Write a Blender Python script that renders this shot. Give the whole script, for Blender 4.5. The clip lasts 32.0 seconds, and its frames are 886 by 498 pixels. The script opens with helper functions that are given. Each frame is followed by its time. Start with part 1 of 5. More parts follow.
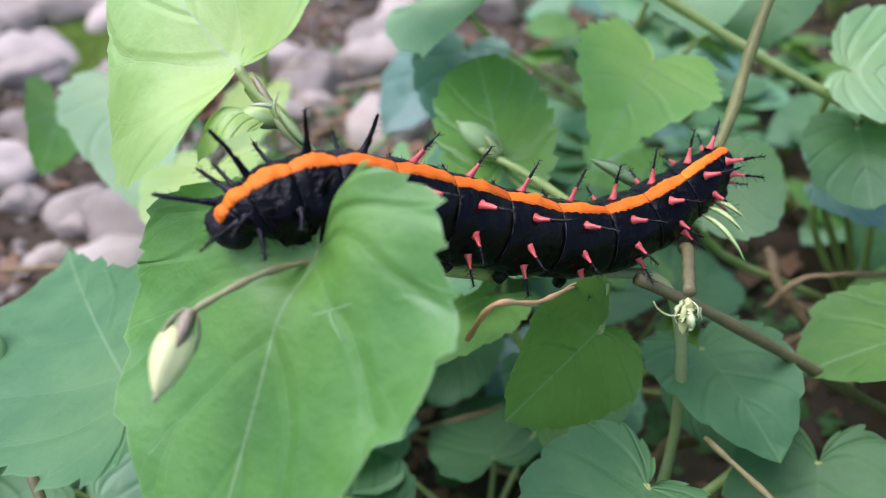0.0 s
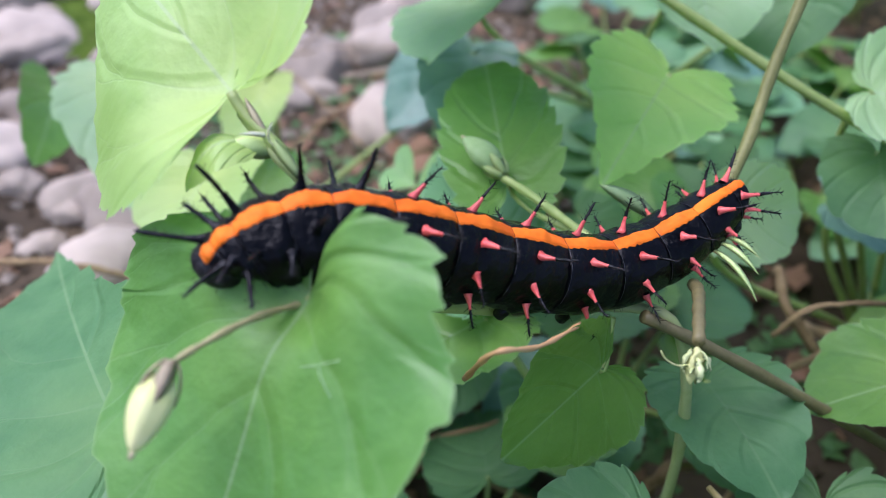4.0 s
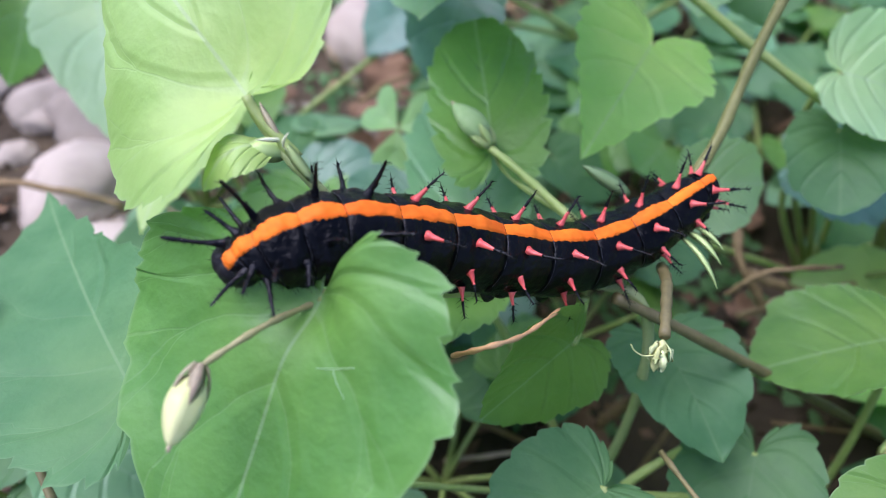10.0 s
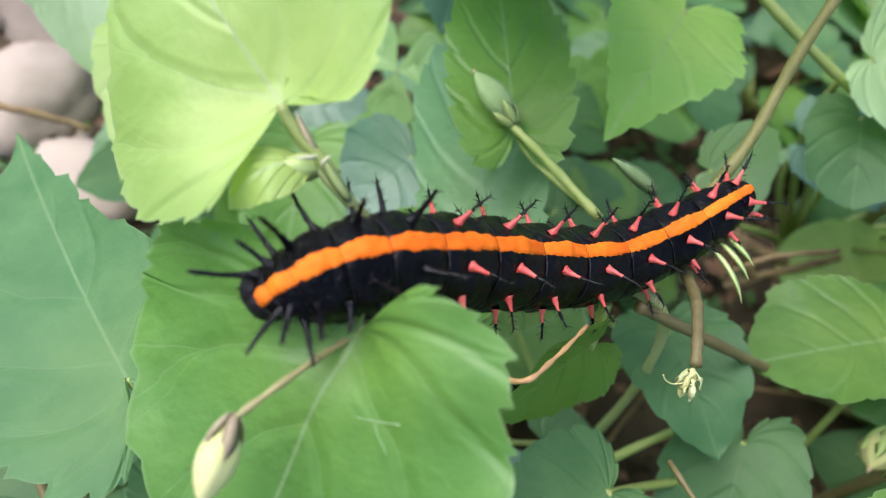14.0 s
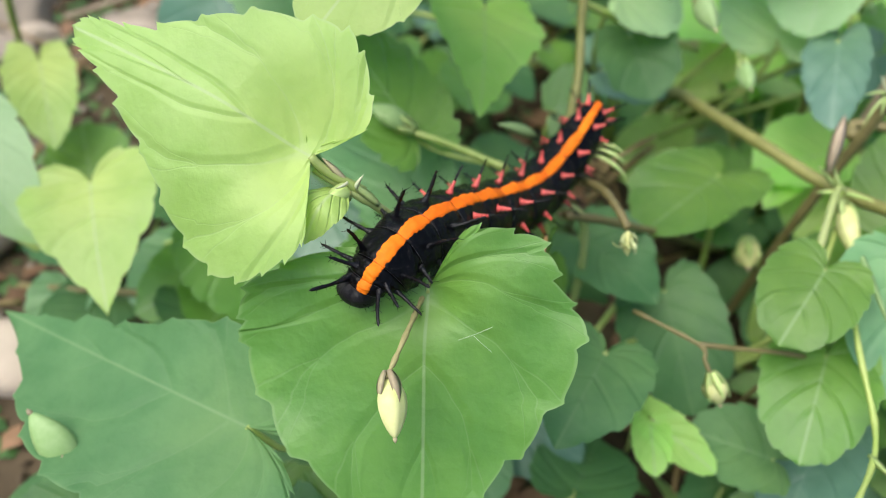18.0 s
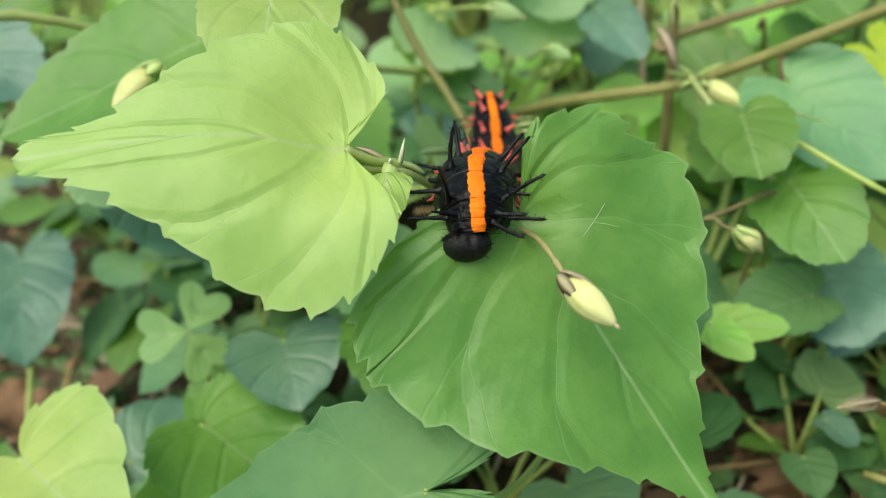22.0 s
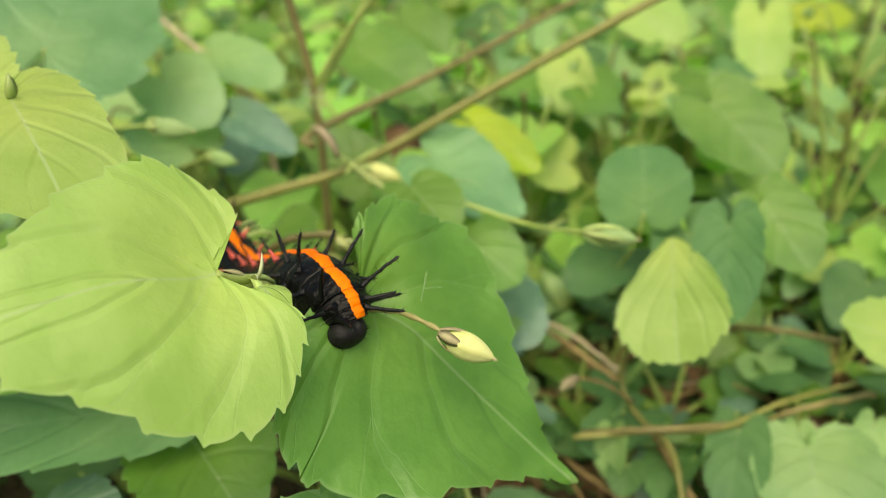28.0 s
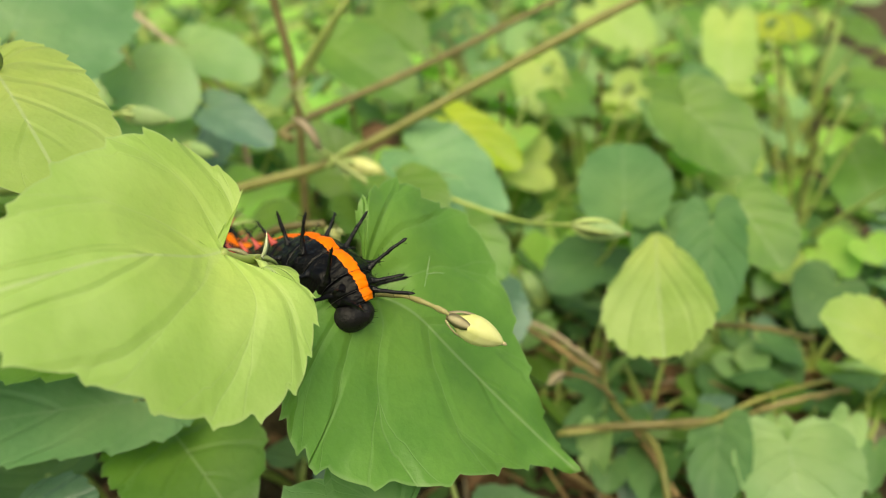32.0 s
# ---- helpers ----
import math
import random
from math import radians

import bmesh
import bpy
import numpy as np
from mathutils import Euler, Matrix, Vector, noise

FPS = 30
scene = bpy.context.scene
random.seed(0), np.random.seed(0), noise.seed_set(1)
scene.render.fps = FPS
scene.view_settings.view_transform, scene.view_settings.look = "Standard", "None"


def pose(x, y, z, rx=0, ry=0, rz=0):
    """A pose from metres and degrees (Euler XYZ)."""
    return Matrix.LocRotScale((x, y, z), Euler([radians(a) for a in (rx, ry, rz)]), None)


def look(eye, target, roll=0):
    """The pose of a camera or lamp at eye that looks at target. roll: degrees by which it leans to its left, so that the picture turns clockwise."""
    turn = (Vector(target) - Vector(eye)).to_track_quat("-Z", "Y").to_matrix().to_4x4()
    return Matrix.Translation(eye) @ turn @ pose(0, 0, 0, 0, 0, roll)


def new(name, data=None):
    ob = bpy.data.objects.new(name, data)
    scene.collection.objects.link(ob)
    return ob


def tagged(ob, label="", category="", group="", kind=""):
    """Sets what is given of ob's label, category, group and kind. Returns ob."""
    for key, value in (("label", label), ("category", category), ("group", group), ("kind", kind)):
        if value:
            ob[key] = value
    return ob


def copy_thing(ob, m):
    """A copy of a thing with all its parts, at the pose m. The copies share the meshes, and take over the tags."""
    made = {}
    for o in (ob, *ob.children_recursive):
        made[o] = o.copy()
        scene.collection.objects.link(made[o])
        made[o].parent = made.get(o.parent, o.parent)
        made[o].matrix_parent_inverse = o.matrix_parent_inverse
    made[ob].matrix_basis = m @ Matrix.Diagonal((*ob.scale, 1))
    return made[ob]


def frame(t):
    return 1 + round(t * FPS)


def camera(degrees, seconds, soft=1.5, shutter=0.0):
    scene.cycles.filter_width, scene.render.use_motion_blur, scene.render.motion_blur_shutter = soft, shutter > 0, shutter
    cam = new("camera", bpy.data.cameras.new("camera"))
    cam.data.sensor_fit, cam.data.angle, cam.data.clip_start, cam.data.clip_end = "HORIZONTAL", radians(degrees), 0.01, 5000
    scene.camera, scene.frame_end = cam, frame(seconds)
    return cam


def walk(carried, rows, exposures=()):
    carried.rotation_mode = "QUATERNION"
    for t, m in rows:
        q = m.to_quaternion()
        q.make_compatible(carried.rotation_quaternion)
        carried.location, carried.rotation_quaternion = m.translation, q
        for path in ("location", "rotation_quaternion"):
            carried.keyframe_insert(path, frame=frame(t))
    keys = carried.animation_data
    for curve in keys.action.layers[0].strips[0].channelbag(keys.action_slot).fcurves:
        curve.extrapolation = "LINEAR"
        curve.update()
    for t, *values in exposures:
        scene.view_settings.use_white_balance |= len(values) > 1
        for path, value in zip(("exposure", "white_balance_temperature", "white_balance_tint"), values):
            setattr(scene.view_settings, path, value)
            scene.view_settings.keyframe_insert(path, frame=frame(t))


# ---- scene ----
cam = camera(60.25, 32.0, soft=0.9)
cam.data.dof.use_dof = True
cam.data.dof.focus_distance = 0.056
cam.data.dof.aperture_fstop = 30.0
# seconds, x, y, z in millimetres, then the turn in degrees
ROWS = [
    (0.0, -0.00, -0.00, 83.00, 52.00, 0.00, 0.00),
    (0.5, -1.10, 0.53, 82.56, 52.30, -0.38, -0.93),
    (1.0, -0.28, 1.06, 83.15, 52.22, -0.34, -0.59),
    (1.5, 0.30, 2.27, 83.48, 52.06, -0.56, -0.26),
    (2.0, 0.58, 3.65, 82.94, 51.76, -0.90, 0.07),
    (2.5, 1.51, 5.21, 82.73, 51.11, -0.70, 0.78),
    (3.0, -0.09, 7.24, 84.19, 49.93, -1.63, 0.30),
    (3.5, -0.12, 5.84, 84.43, 50.16, -1.63, 0.88),
    (5.5, 1.44, 3.54, 87.40, 50.46, -0.36, 1.85),
    (6.0, -0.48, 4.28, 88.84, 49.70, -0.93, 0.78),
    (6.5, -1.81, 3.70, 87.85, 50.16, -1.69, 0.16),
    (7.0, -0.71, 3.26, 88.24, 50.34, -1.21, 0.73),
    (7.5, -3.27, 3.46, 88.76, 49.88, -2.87, 0.16),
    (8.0, -2.43, 3.60, 89.50, 49.43, -2.45, 0.36),
    (8.5, -3.98, 4.41, 91.09, 48.38, -3.14, -0.28),
    (9.0, -3.59, 4.12, 91.69, 46.93, -3.51, 0.27),
    (9.5, -3.12, 5.43, 91.42, 44.03, -4.21, 0.64),
    (10.0, -3.11, 6.82, 92.85, 41.61, -5.13, 0.53),
    (10.5, -3.48, 9.16, 94.69, 38.39, -6.71, 0.69),
    (11.0, -2.83, 11.79, 94.95, 36.65, -8.45, 0.71),
    (11.5, -4.90, 14.42, 95.78, 34.69, -9.98, 0.52),
    (12.0, -5.51, 13.96, 95.47, 34.68, -10.06, 0.54),
    (12.5, -6.76, 14.19, 94.61, 34.46, -10.30, 0.45),
    (13.0, -8.60, 15.66, 94.09, 33.70, -10.81, 0.54),
    (13.5, -9.22, 16.53, 94.21, 33.00, -10.52, 0.85),
    (15.5, -13.00, 15.91, 97.44, 32.87, -9.44, -4.05),
    (16.0, -14.80, 14.53, 98.27, 33.51, -9.34, -8.06),
    (16.5, -18.99, 13.73, 101.21, 33.81, -9.59, -12.64),
    (17.0, -20.28, 10.35, 103.15, 34.56, -8.77, -16.70),
    (17.5, -23.13, 6.88, 102.82, 37.76, -6.94, -21.92),
    (18.0, -28.68, 5.75, 102.72, 40.30, -6.50, -27.56),
    (18.5, -32.65, 4.04, 102.37, 42.76, -4.92, -32.69),
    (19.0, -35.27, 4.97, 102.96, 44.78, -3.83, -37.10),
    (19.5, -41.29, 6.18, 101.68, 48.30, -2.25, -43.00),
    (20.0, -46.52, 6.84, 97.12, 51.64, -0.02, -48.03),
    (20.5, -48.97, 9.56, 94.47, 53.14, 2.07, -51.35),
    (21.0, -50.81, 11.04, 89.54, 55.39, 4.15, -54.91),
    (21.5, -51.06, 12.31, 85.78, 56.94, 5.71, -57.67),
    (22.0, -52.15, 14.66, 83.00, 57.98, 7.04, -61.11),
    (22.5, -51.14, 11.06, 83.47, 58.01, 9.18, -63.46),
    (23.0, -52.00, 15.67, 82.34, 57.72, 10.04, -69.21),
    (23.5, -55.35, 17.38, 84.12, 58.51, 11.08, -73.10),
    (24.0, -56.18, 20.32, 86.35, 57.88, 10.69, -76.46),
    (24.5, -55.55, 23.20, 89.52, 58.85, 10.37, -79.22),
    (25.0, -57.52, 25.78, 87.91, 60.90, 10.02, -82.23),
    (25.5, -60.49, 25.44, 88.54, 61.77, 9.11, -84.80),
    (26.0, -62.17, 28.08, 88.13, 62.00, 7.86, -88.02),
    (26.5, -62.15, 29.96, 87.49, 61.67, 5.88, -91.77),
    (28.5, -63.47, 36.70, 89.08, 61.78, 1.94, -98.48),
    (29.0, -61.06, 36.63, 88.02, 62.39, 1.93, -99.57),
    (29.5, -62.32, 39.38, 86.44, 63.32, 1.68, -101.08),
    (30.0, -61.84, 39.07, 86.05, 63.37, 1.37, -101.12),
    (30.5, -61.81, 39.14, 86.30, 63.14, 1.07, -101.03),
    (31.0, -61.88, 39.12, 85.75, 63.09, 0.80, -101.00),
    (31.5, -61.89, 39.56, 86.56, 62.54, 0.52, -100.77),
    (32.0, -62.53, 40.20, 86.36, 62.22, 0.29, -100.46),
]
walk(cam, [(t, pose(x / 1000, y / 1000, z / 1000, rx, ry, rz)) for t, x, y, z, rx, ry, rz in ROWS],
     [(0, 0.74, 5500, 26), (1, 0.74, 5500, 26), (2, 0.69, 5950, 22), (3, 0.71, 5650, 24), (6, 0.76, 5400, 29), (9, 0.70, 5400, 28), (12, 0.85, 5600, 29), (13, 0.84, 5800, 25), (16, 0.66, 6400, 14), (19, 0.65, 6450, 9), (22, 0.46, 6900, 2), (23, 0.39, 7500, -3), (24, 0.42, 7450, -3), (26, 0.38, 8300, -5), (29, 0.42, 8550, 1), (32, 0.41, 8650, 0)])

# ---- light ----
world = bpy.data.worlds.new("sky")
scene.world = world
world.use_nodes = True
wn = world.node_tree.nodes
sky = wn.new("ShaderNodeTexSky")
sky.sky_type, sky.sun_disc = "NISHITA", False
SUN_ELEVATION, SUN_TURN = radians(64), radians(285)
sky.sun_elevation, sky.sun_rotation = SUN_ELEVATION, SUN_TURN
sky.air_density, sky.dust_density, sky.ozone_density = 1.0, 3.0, 1.0
world.node_tree.links.new(sky.outputs[0], wn["Background"].inputs[0])
wn["Background"].inputs[1].default_value = 0.14
sun = new("sun", bpy.data.lights.new("sun", "SUN"))
sun.data.energy, sun.data.angle, sun.data.color = 2.3, radians(60), (1.0, 0.96, 0.88)
SUN_WAY = Vector((math.sin(SUN_TURN) * math.cos(SUN_ELEVATION), math.cos(SUN_TURN) * math.cos(SUN_ELEVATION), math.sin(SUN_ELEVATION)))
sun.matrix_world = look(SUN_WAY, (0, 0, 0))

# ---- materials ----
MM = 0.001


def material(name, rough=0.5, spec=0.5):
    m = bpy.data.materials.new(name)
    m.use_nodes = True
    b = m.node_tree.nodes["Principled BSDF"]
    b.inputs["Roughness"].default_value = rough
    b.inputs["Specular IOR Level"].default_value = spec
    return m, m.node_tree.nodes, m.node_tree.links, b


def math_node(nodes, links, op, a, b=None, clamp=False):
    n = nodes.new("ShaderNodeMath")
    n.operation, n.use_clamp = op, clamp
    for i, v in enumerate((a, b)):
        if v is None:
            continue
        if isinstance(v, (int, float)):
            n.inputs[i].default_value = v
        else:
            links.new(v, n.inputs[i])
    return n.outputs[0]


def mix_node(nodes, links, fac, a, b):
    n = nodes.new("ShaderNodeMix")
    n.data_type = "RGBA"
    for sock, v in ((n.inputs[0], fac), (n.inputs[6], a), (n.inputs[7], b)):
        if isinstance(v, (int, float)):
            sock.default_value = v
        elif isinstance(v, tuple):
            sock.default_value = (*v, 1)
        else:
            links.new(v, sock)
    return n.outputs[2]


def ramp_node(nodes, links, fac, lo, hi, smooth=True):
    n = nodes.new("ShaderNodeMapRange")
    n.interpolation_type = "SMOOTHSTEP" if smooth else "LINEAR"
    n.inputs["From Min"].default_value, n.inputs["From Max"].default_value = lo, hi
    links.new(fac, n.inputs["Value"])
    return n.outputs["Result"]


def noise_node(nodes, links, vec, scale, detail=3.0, rough=0.55):
    n = nodes.new("ShaderNodeTexNoise")
    n.inputs["Scale"].default_value, n.inputs["Detail"].default_value, n.inputs["Roughness"].default_value = scale, detail, rough
    links.new(vec, n.inputs["Vector"])
    return n.outputs["Fac"]


def bump_node(nodes, links, height, bsdf_normal, strength=0.3, distance=0.0002):
    n = nodes.new("ShaderNodeBump")
    n.inputs["Strength"].default_value, n.inputs["Distance"].default_value = strength, distance
    links.new(height, n.inputs["Height"])
    for s in bsdf_normal:
        links.new(n.outputs[0], s)


def leaf_material(name, low, high, vein, through_colour, sheer=0.35, rough=0.42, spec=0.5, veins=7):
    """A leaf blade: palmate veins from the fan map, a fine net between them, mottling, and light that comes through."""
    m, nodes, links, b = material(name, rough, spec)
    fan = nodes.new("ShaderNodeUVMap"); fan.uv_map = "fan"
    flat = nodes.new("ShaderNodeUVMap"); flat.uv_map = "flat"
    fs = nodes.new("ShaderNodeSeparateXYZ"); links.new(fan.outputs[0], fs.inputs[0])
    ps = nodes.new("ShaderNodeSeparateXYZ"); links.new(flat.outputs[0], ps.inputs[0])
    info = nodes.new("ShaderNodeObjectInfo")
    # shift the map a little from leaf to leaf
    shift = nodes.new("ShaderNodeVectorMath"); shift.operation = "ADD"
    links.new(flat.outputs[0], shift.inputs[0])
    comb = nodes.new("ShaderNodeCombineXYZ")
    links.new(math_node(nodes, links, "MULTIPLY", info.outputs["Random"], 37.0), comb.inputs[2])
    links.new(comb.outputs[0], shift.inputs[1])
    p = shift.outputs[0]
    wob = noise_node(nodes, links, p, 0.11, 2)
    bend = math_node(nodes, links, "MULTIPLY", fs.outputs[1], -0.20)
    u = math_node(nodes, links, "ADD", fs.outputs[0], bend)
    u = math_node(nodes, links, "ADD", u, math_node(nodes, links, "MULTIPLY", wob, 0.07))
    fr = math_node(nodes, links, "ABSOLUTE", math_node(nodes, links, "SUBTRACT", math_node(nodes, links, "FRACT", math_node(nodes, links, "MULTIPLY", u, float(veins))), 0.5))
    # veins part from the base in a fan, and farther on from the midrib side by side
    apart = math_node(nodes, links, "MAXIMUM", fs.outputs[1], ramp_node(nodes, links, fs.outputs[0], 0.42, 0.62))
    dist = math_node(nodes, links, "MULTIPLY", math_node(nodes, links, "MULTIPLY", fr, 30.0 / veins), apart)
    inner = ramp_node(nodes, links, fs.outputs[0], 0.9, 0.68)
    side = math_node(nodes, links, "MULTIPLY", ramp_node(nodes, links, dist, 0.07, 0.012), inner)
    # each side vein forks towards the edge
    off = math_node(nodes, links, "MULTIPLY", math_node(nodes, links, "MAXIMUM", math_node(nodes, links, "SUBTRACT", fs.outputs[1], 0.55), 0.0), 0.62)
    fork = math_node(nodes, links, "MULTIPLY", math_node(nodes, links, "ABSOLUTE", math_node(nodes, links, "SUBTRACT", fr, off)), 44.0 / veins)
    fork = math_node(nodes, links, "MULTIPLY", ramp_node(nodes, links, fork, 0.09, 0.02), math_node(nodes, links, "GREATER_THAN", fs.outputs[1], 0.58))
    rung = math_node(nodes, links, "ADD", math_node(nodes, links, "MULTIPLY", fs.outputs[1], 6.0), math_node(nodes, links, "MULTIPLY", noise_node(nodes, links, p, 0.3, 2), 2.0))
    rung = math_node(nodes, links, "ABSOLUTE", math_node(nodes, links, "SUBTRACT", math_node(nodes, links, "FRACT", rung), 0.5))
    rung_line = ramp_node(nodes, links, rung, 0.06, 0.015)
    margin = ramp_node(nodes, links, fs.outputs[1], 0.972, 0.995)
    mid = ramp_node(nodes, links, math_node(nodes, links, "ABSOLUTE", ps.outputs[0]), 0.19, 0.07)
    vo = nodes.new("ShaderNodeTexVoronoi"); vo.feature = "DISTANCE_TO_EDGE"; vo.inputs["Scale"].default_value = 0.6
    warp = nodes.new("ShaderNodeVectorMath"); warp.operation = "ADD"
    nt = nodes.new("ShaderNodeTexNoise"); nt.inputs["Scale"].default_value = 0.8
    links.new(p, nt.inputs["Vector"])
    links.new(p, warp.inputs[0]); links.new(nt.outputs["Color"], warp.inputs[1])
    links.new(warp.outputs[0], vo.inputs["Vector"])
    net = ramp_node(nodes, links, vo.outputs["Distance"], 0.035, 0.005)
    fine = math_node(nodes, links, "MULTIPLY", net, 0.07)
    mask = math_node(nodes, links, "MAXIMUM", math_node(nodes, links, "MULTIPLY", side, 0.38), mid)
    mask = math_node(nodes, links, "MAXIMUM", mask, math_node(nodes, links, "MULTIPLY", fork, 0.32))
    mask = math_node(nodes, links, "MAXIMUM", mask, math_node(nodes, links, "MULTIPLY", rung_line, 0.07))
    mask = math_node(nodes, links, "MAXIMUM", mask, math_node(nodes, links, "MULTIPLY", margin, 0.6))
    mask = math_node(nodes, links, "MAXIMUM", mask, fine, True)
    mottle = ramp_node(nodes, links, noise_node(nodes, links, p, 0.22, 5, 0.6), 0.25, 0.75)
    speck = ramp_node(nodes, links, noise_node(nodes, links, p, 5.0, 2), 0.66, 0.8)
    col = mix_node(nodes, links, mottle, low, high)
    # yellower round the base, where the veins meet, and blotched
    away = nodes.new("ShaderNodeVectorMath"); away.operation = "LENGTH"
    links.new(flat.outputs[0], away.inputs[0])
    near = math_node(nodes, links, "MULTIPLY", ramp_node(nodes, links, away.outputs["Value"], 11.0, 1.0), math_node(nodes, links, "ADD", math_node(nodes, links, "MULTIPLY", mottle, 0.3), 0.25))
    col = mix_node(nodes, links, near, col, (min(1, high[0] * 1.35), min(1, high[1] * 1.12), high[2] * 0.85))
    blot = ramp_node(nodes, links, noise_node(nodes, links, p, 0.5, 4, 0.65), 0.52, 0.72)
    col = mix_node(nodes, links, math_node(nodes, links, "MULTIPLY", blot, 0.22), col, tuple(c * 0.72 for c in low))
    hue = nodes.new("ShaderNodeHueSaturation")
    links.new(math_node(nodes, links, "ADD", math_node(nodes, links, "MULTIPLY", info.outputs["Random"], 0.016), 0.494), hue.inputs["Hue"])
    links.new(math_node(nodes, links, "ADD", math_node(nodes, links, "MULTIPLY", info.outputs["Random"], 0.24), 0.9), hue.inputs["Value"])
    links.new(col, hue.inputs["Color"])
    col = mix_node(nodes, links, math_node(nodes, links, "MULTIPLY", mask, 0.5), hue.outputs[0], vein)
    col = mix_node(nodes, links, math_node(nodes, links, "MULTIPLY", speck, 0.16), col, tuple(min(1, c * 1.8) for c in high))
    links.new(col, b.inputs["Base Color"])
    links.new(math_node(nodes, links, "ADD", math_node(nodes, links, "MULTIPLY", mottle, 0.16), rough - 0.08), b.inputs["Roughness"])
    tr = nodes.new("ShaderNodeBsdfTranslucent")
    tcol = mix_node(nodes, links, math_node(nodes, links, "MULTIPLY", mask, 0.35), through_colour, tuple(c * 0.55 for c in through_colour))
    links.new(tcol, tr.inputs[0])
    mx = nodes.new("ShaderNodeMixShader"); mx.inputs[0].default_value = sheer
    links.new(b.outputs[0], mx.inputs[1]); links.new(tr.outputs[0], mx.inputs[2])
    links.new(mx.outputs[0], nodes["Material Output"].inputs[0])
    grain = noise_node(nodes, links, p, 2.6, 3)
    puff = math_node(nodes, links, "MULTIPLY", ramp_node(nodes, links, vo.outputs["Distance"], 0.0, 0.5), 0.14)
    quilt = math_node(nodes, links, "MULTIPLY", ramp_node(nodes, links, dist, 0.0, 0.7), inner)
    h = math_node(nodes, links, "ADD", math_node(nodes, links, "MULTIPLY", grain, 0.14), puff)
    h = math_node(nodes, links, "ADD", h, math_node(nodes, links, "MULTIPLY", quilt, 0.58))
    h = math_node(nodes, links, "ADD", h, math_node(nodes, links, "MULTIPLY", noise_node(nodes, links, p, 0.22, 2), 0.8))
    h = math_node(nodes, links, "SUBTRACT", h, math_node(nodes, links, "MULTIPLY", math_node(nodes, links, "MAXIMUM", side, fork), 0.05))
    bump_node(nodes, links, h, (b.inputs["Normal"], tr.inputs["Normal"]), 0.55, 0.0004)
    return m


def plain_material(name, low, high, rough=0.5, spec=0.5, scale=600.0, bump=0.2, sheer=0.0, distance=0.0001):
    """Two colours mottled at two sizes, in the thing's own space, with fine relief."""
    m, nodes, links, b = material(name, rough, spec)
    tc = nodes.new("ShaderNodeTexCoord")
    info = nodes.new("ShaderNodeObjectInfo")
    off = nodes.new("ShaderNodeVectorMath"); off.operation = "ADD"
    links.new(tc.outputs["Object"], off.inputs[0])
    cb = nodes.new("ShaderNodeCombineXYZ"); links.new(info.outputs["Random"], cb.inputs[0])
    links.new(cb.outputs[0], off.inputs[1])
    big = noise_node(nodes, links, off.outputs[0], scale * 0.3, 4)
    small = noise_node(nodes, links, off.outputs[0], scale * 2.2, 4)
    f = math_node(nodes, links, "ADD", math_node(nodes, links, "MULTIPLY", big, 0.65), math_node(nodes, links, "MULTIPLY", small, 0.35))
    col = mix_node(nodes, links, ramp_node(nodes, links, f, 0.3, 0.7), low, high)
    hue = nodes.new("ShaderNodeHueSaturation")
    links.new(math_node(nodes, links, "ADD", math_node(nodes, links, "MULTIPLY", info.outputs["Random"], 0.4), 0.8), hue.inputs["Value"])
    links.new(col, hue.inputs["Color"])
    links.new(hue.outputs[0], b.inputs["Base Color"])
    bump_node(nodes, links, f, (b.inputs["Normal"],), bump, distance)
    if sheer:
        tr = nodes.new("ShaderNodeBsdfTranslucent"); links.new(hue.outputs[0], tr.inputs[0])
        mx = nodes.new("ShaderNodeMixShader"); mx.inputs[0].default_value = sheer
        links.new(b.outputs[0], mx.inputs[1]); links.new(tr.outputs[0], mx.inputs[2])
        links.new(mx.outputs[0], nodes["Material Output"].inputs[0])
    return m


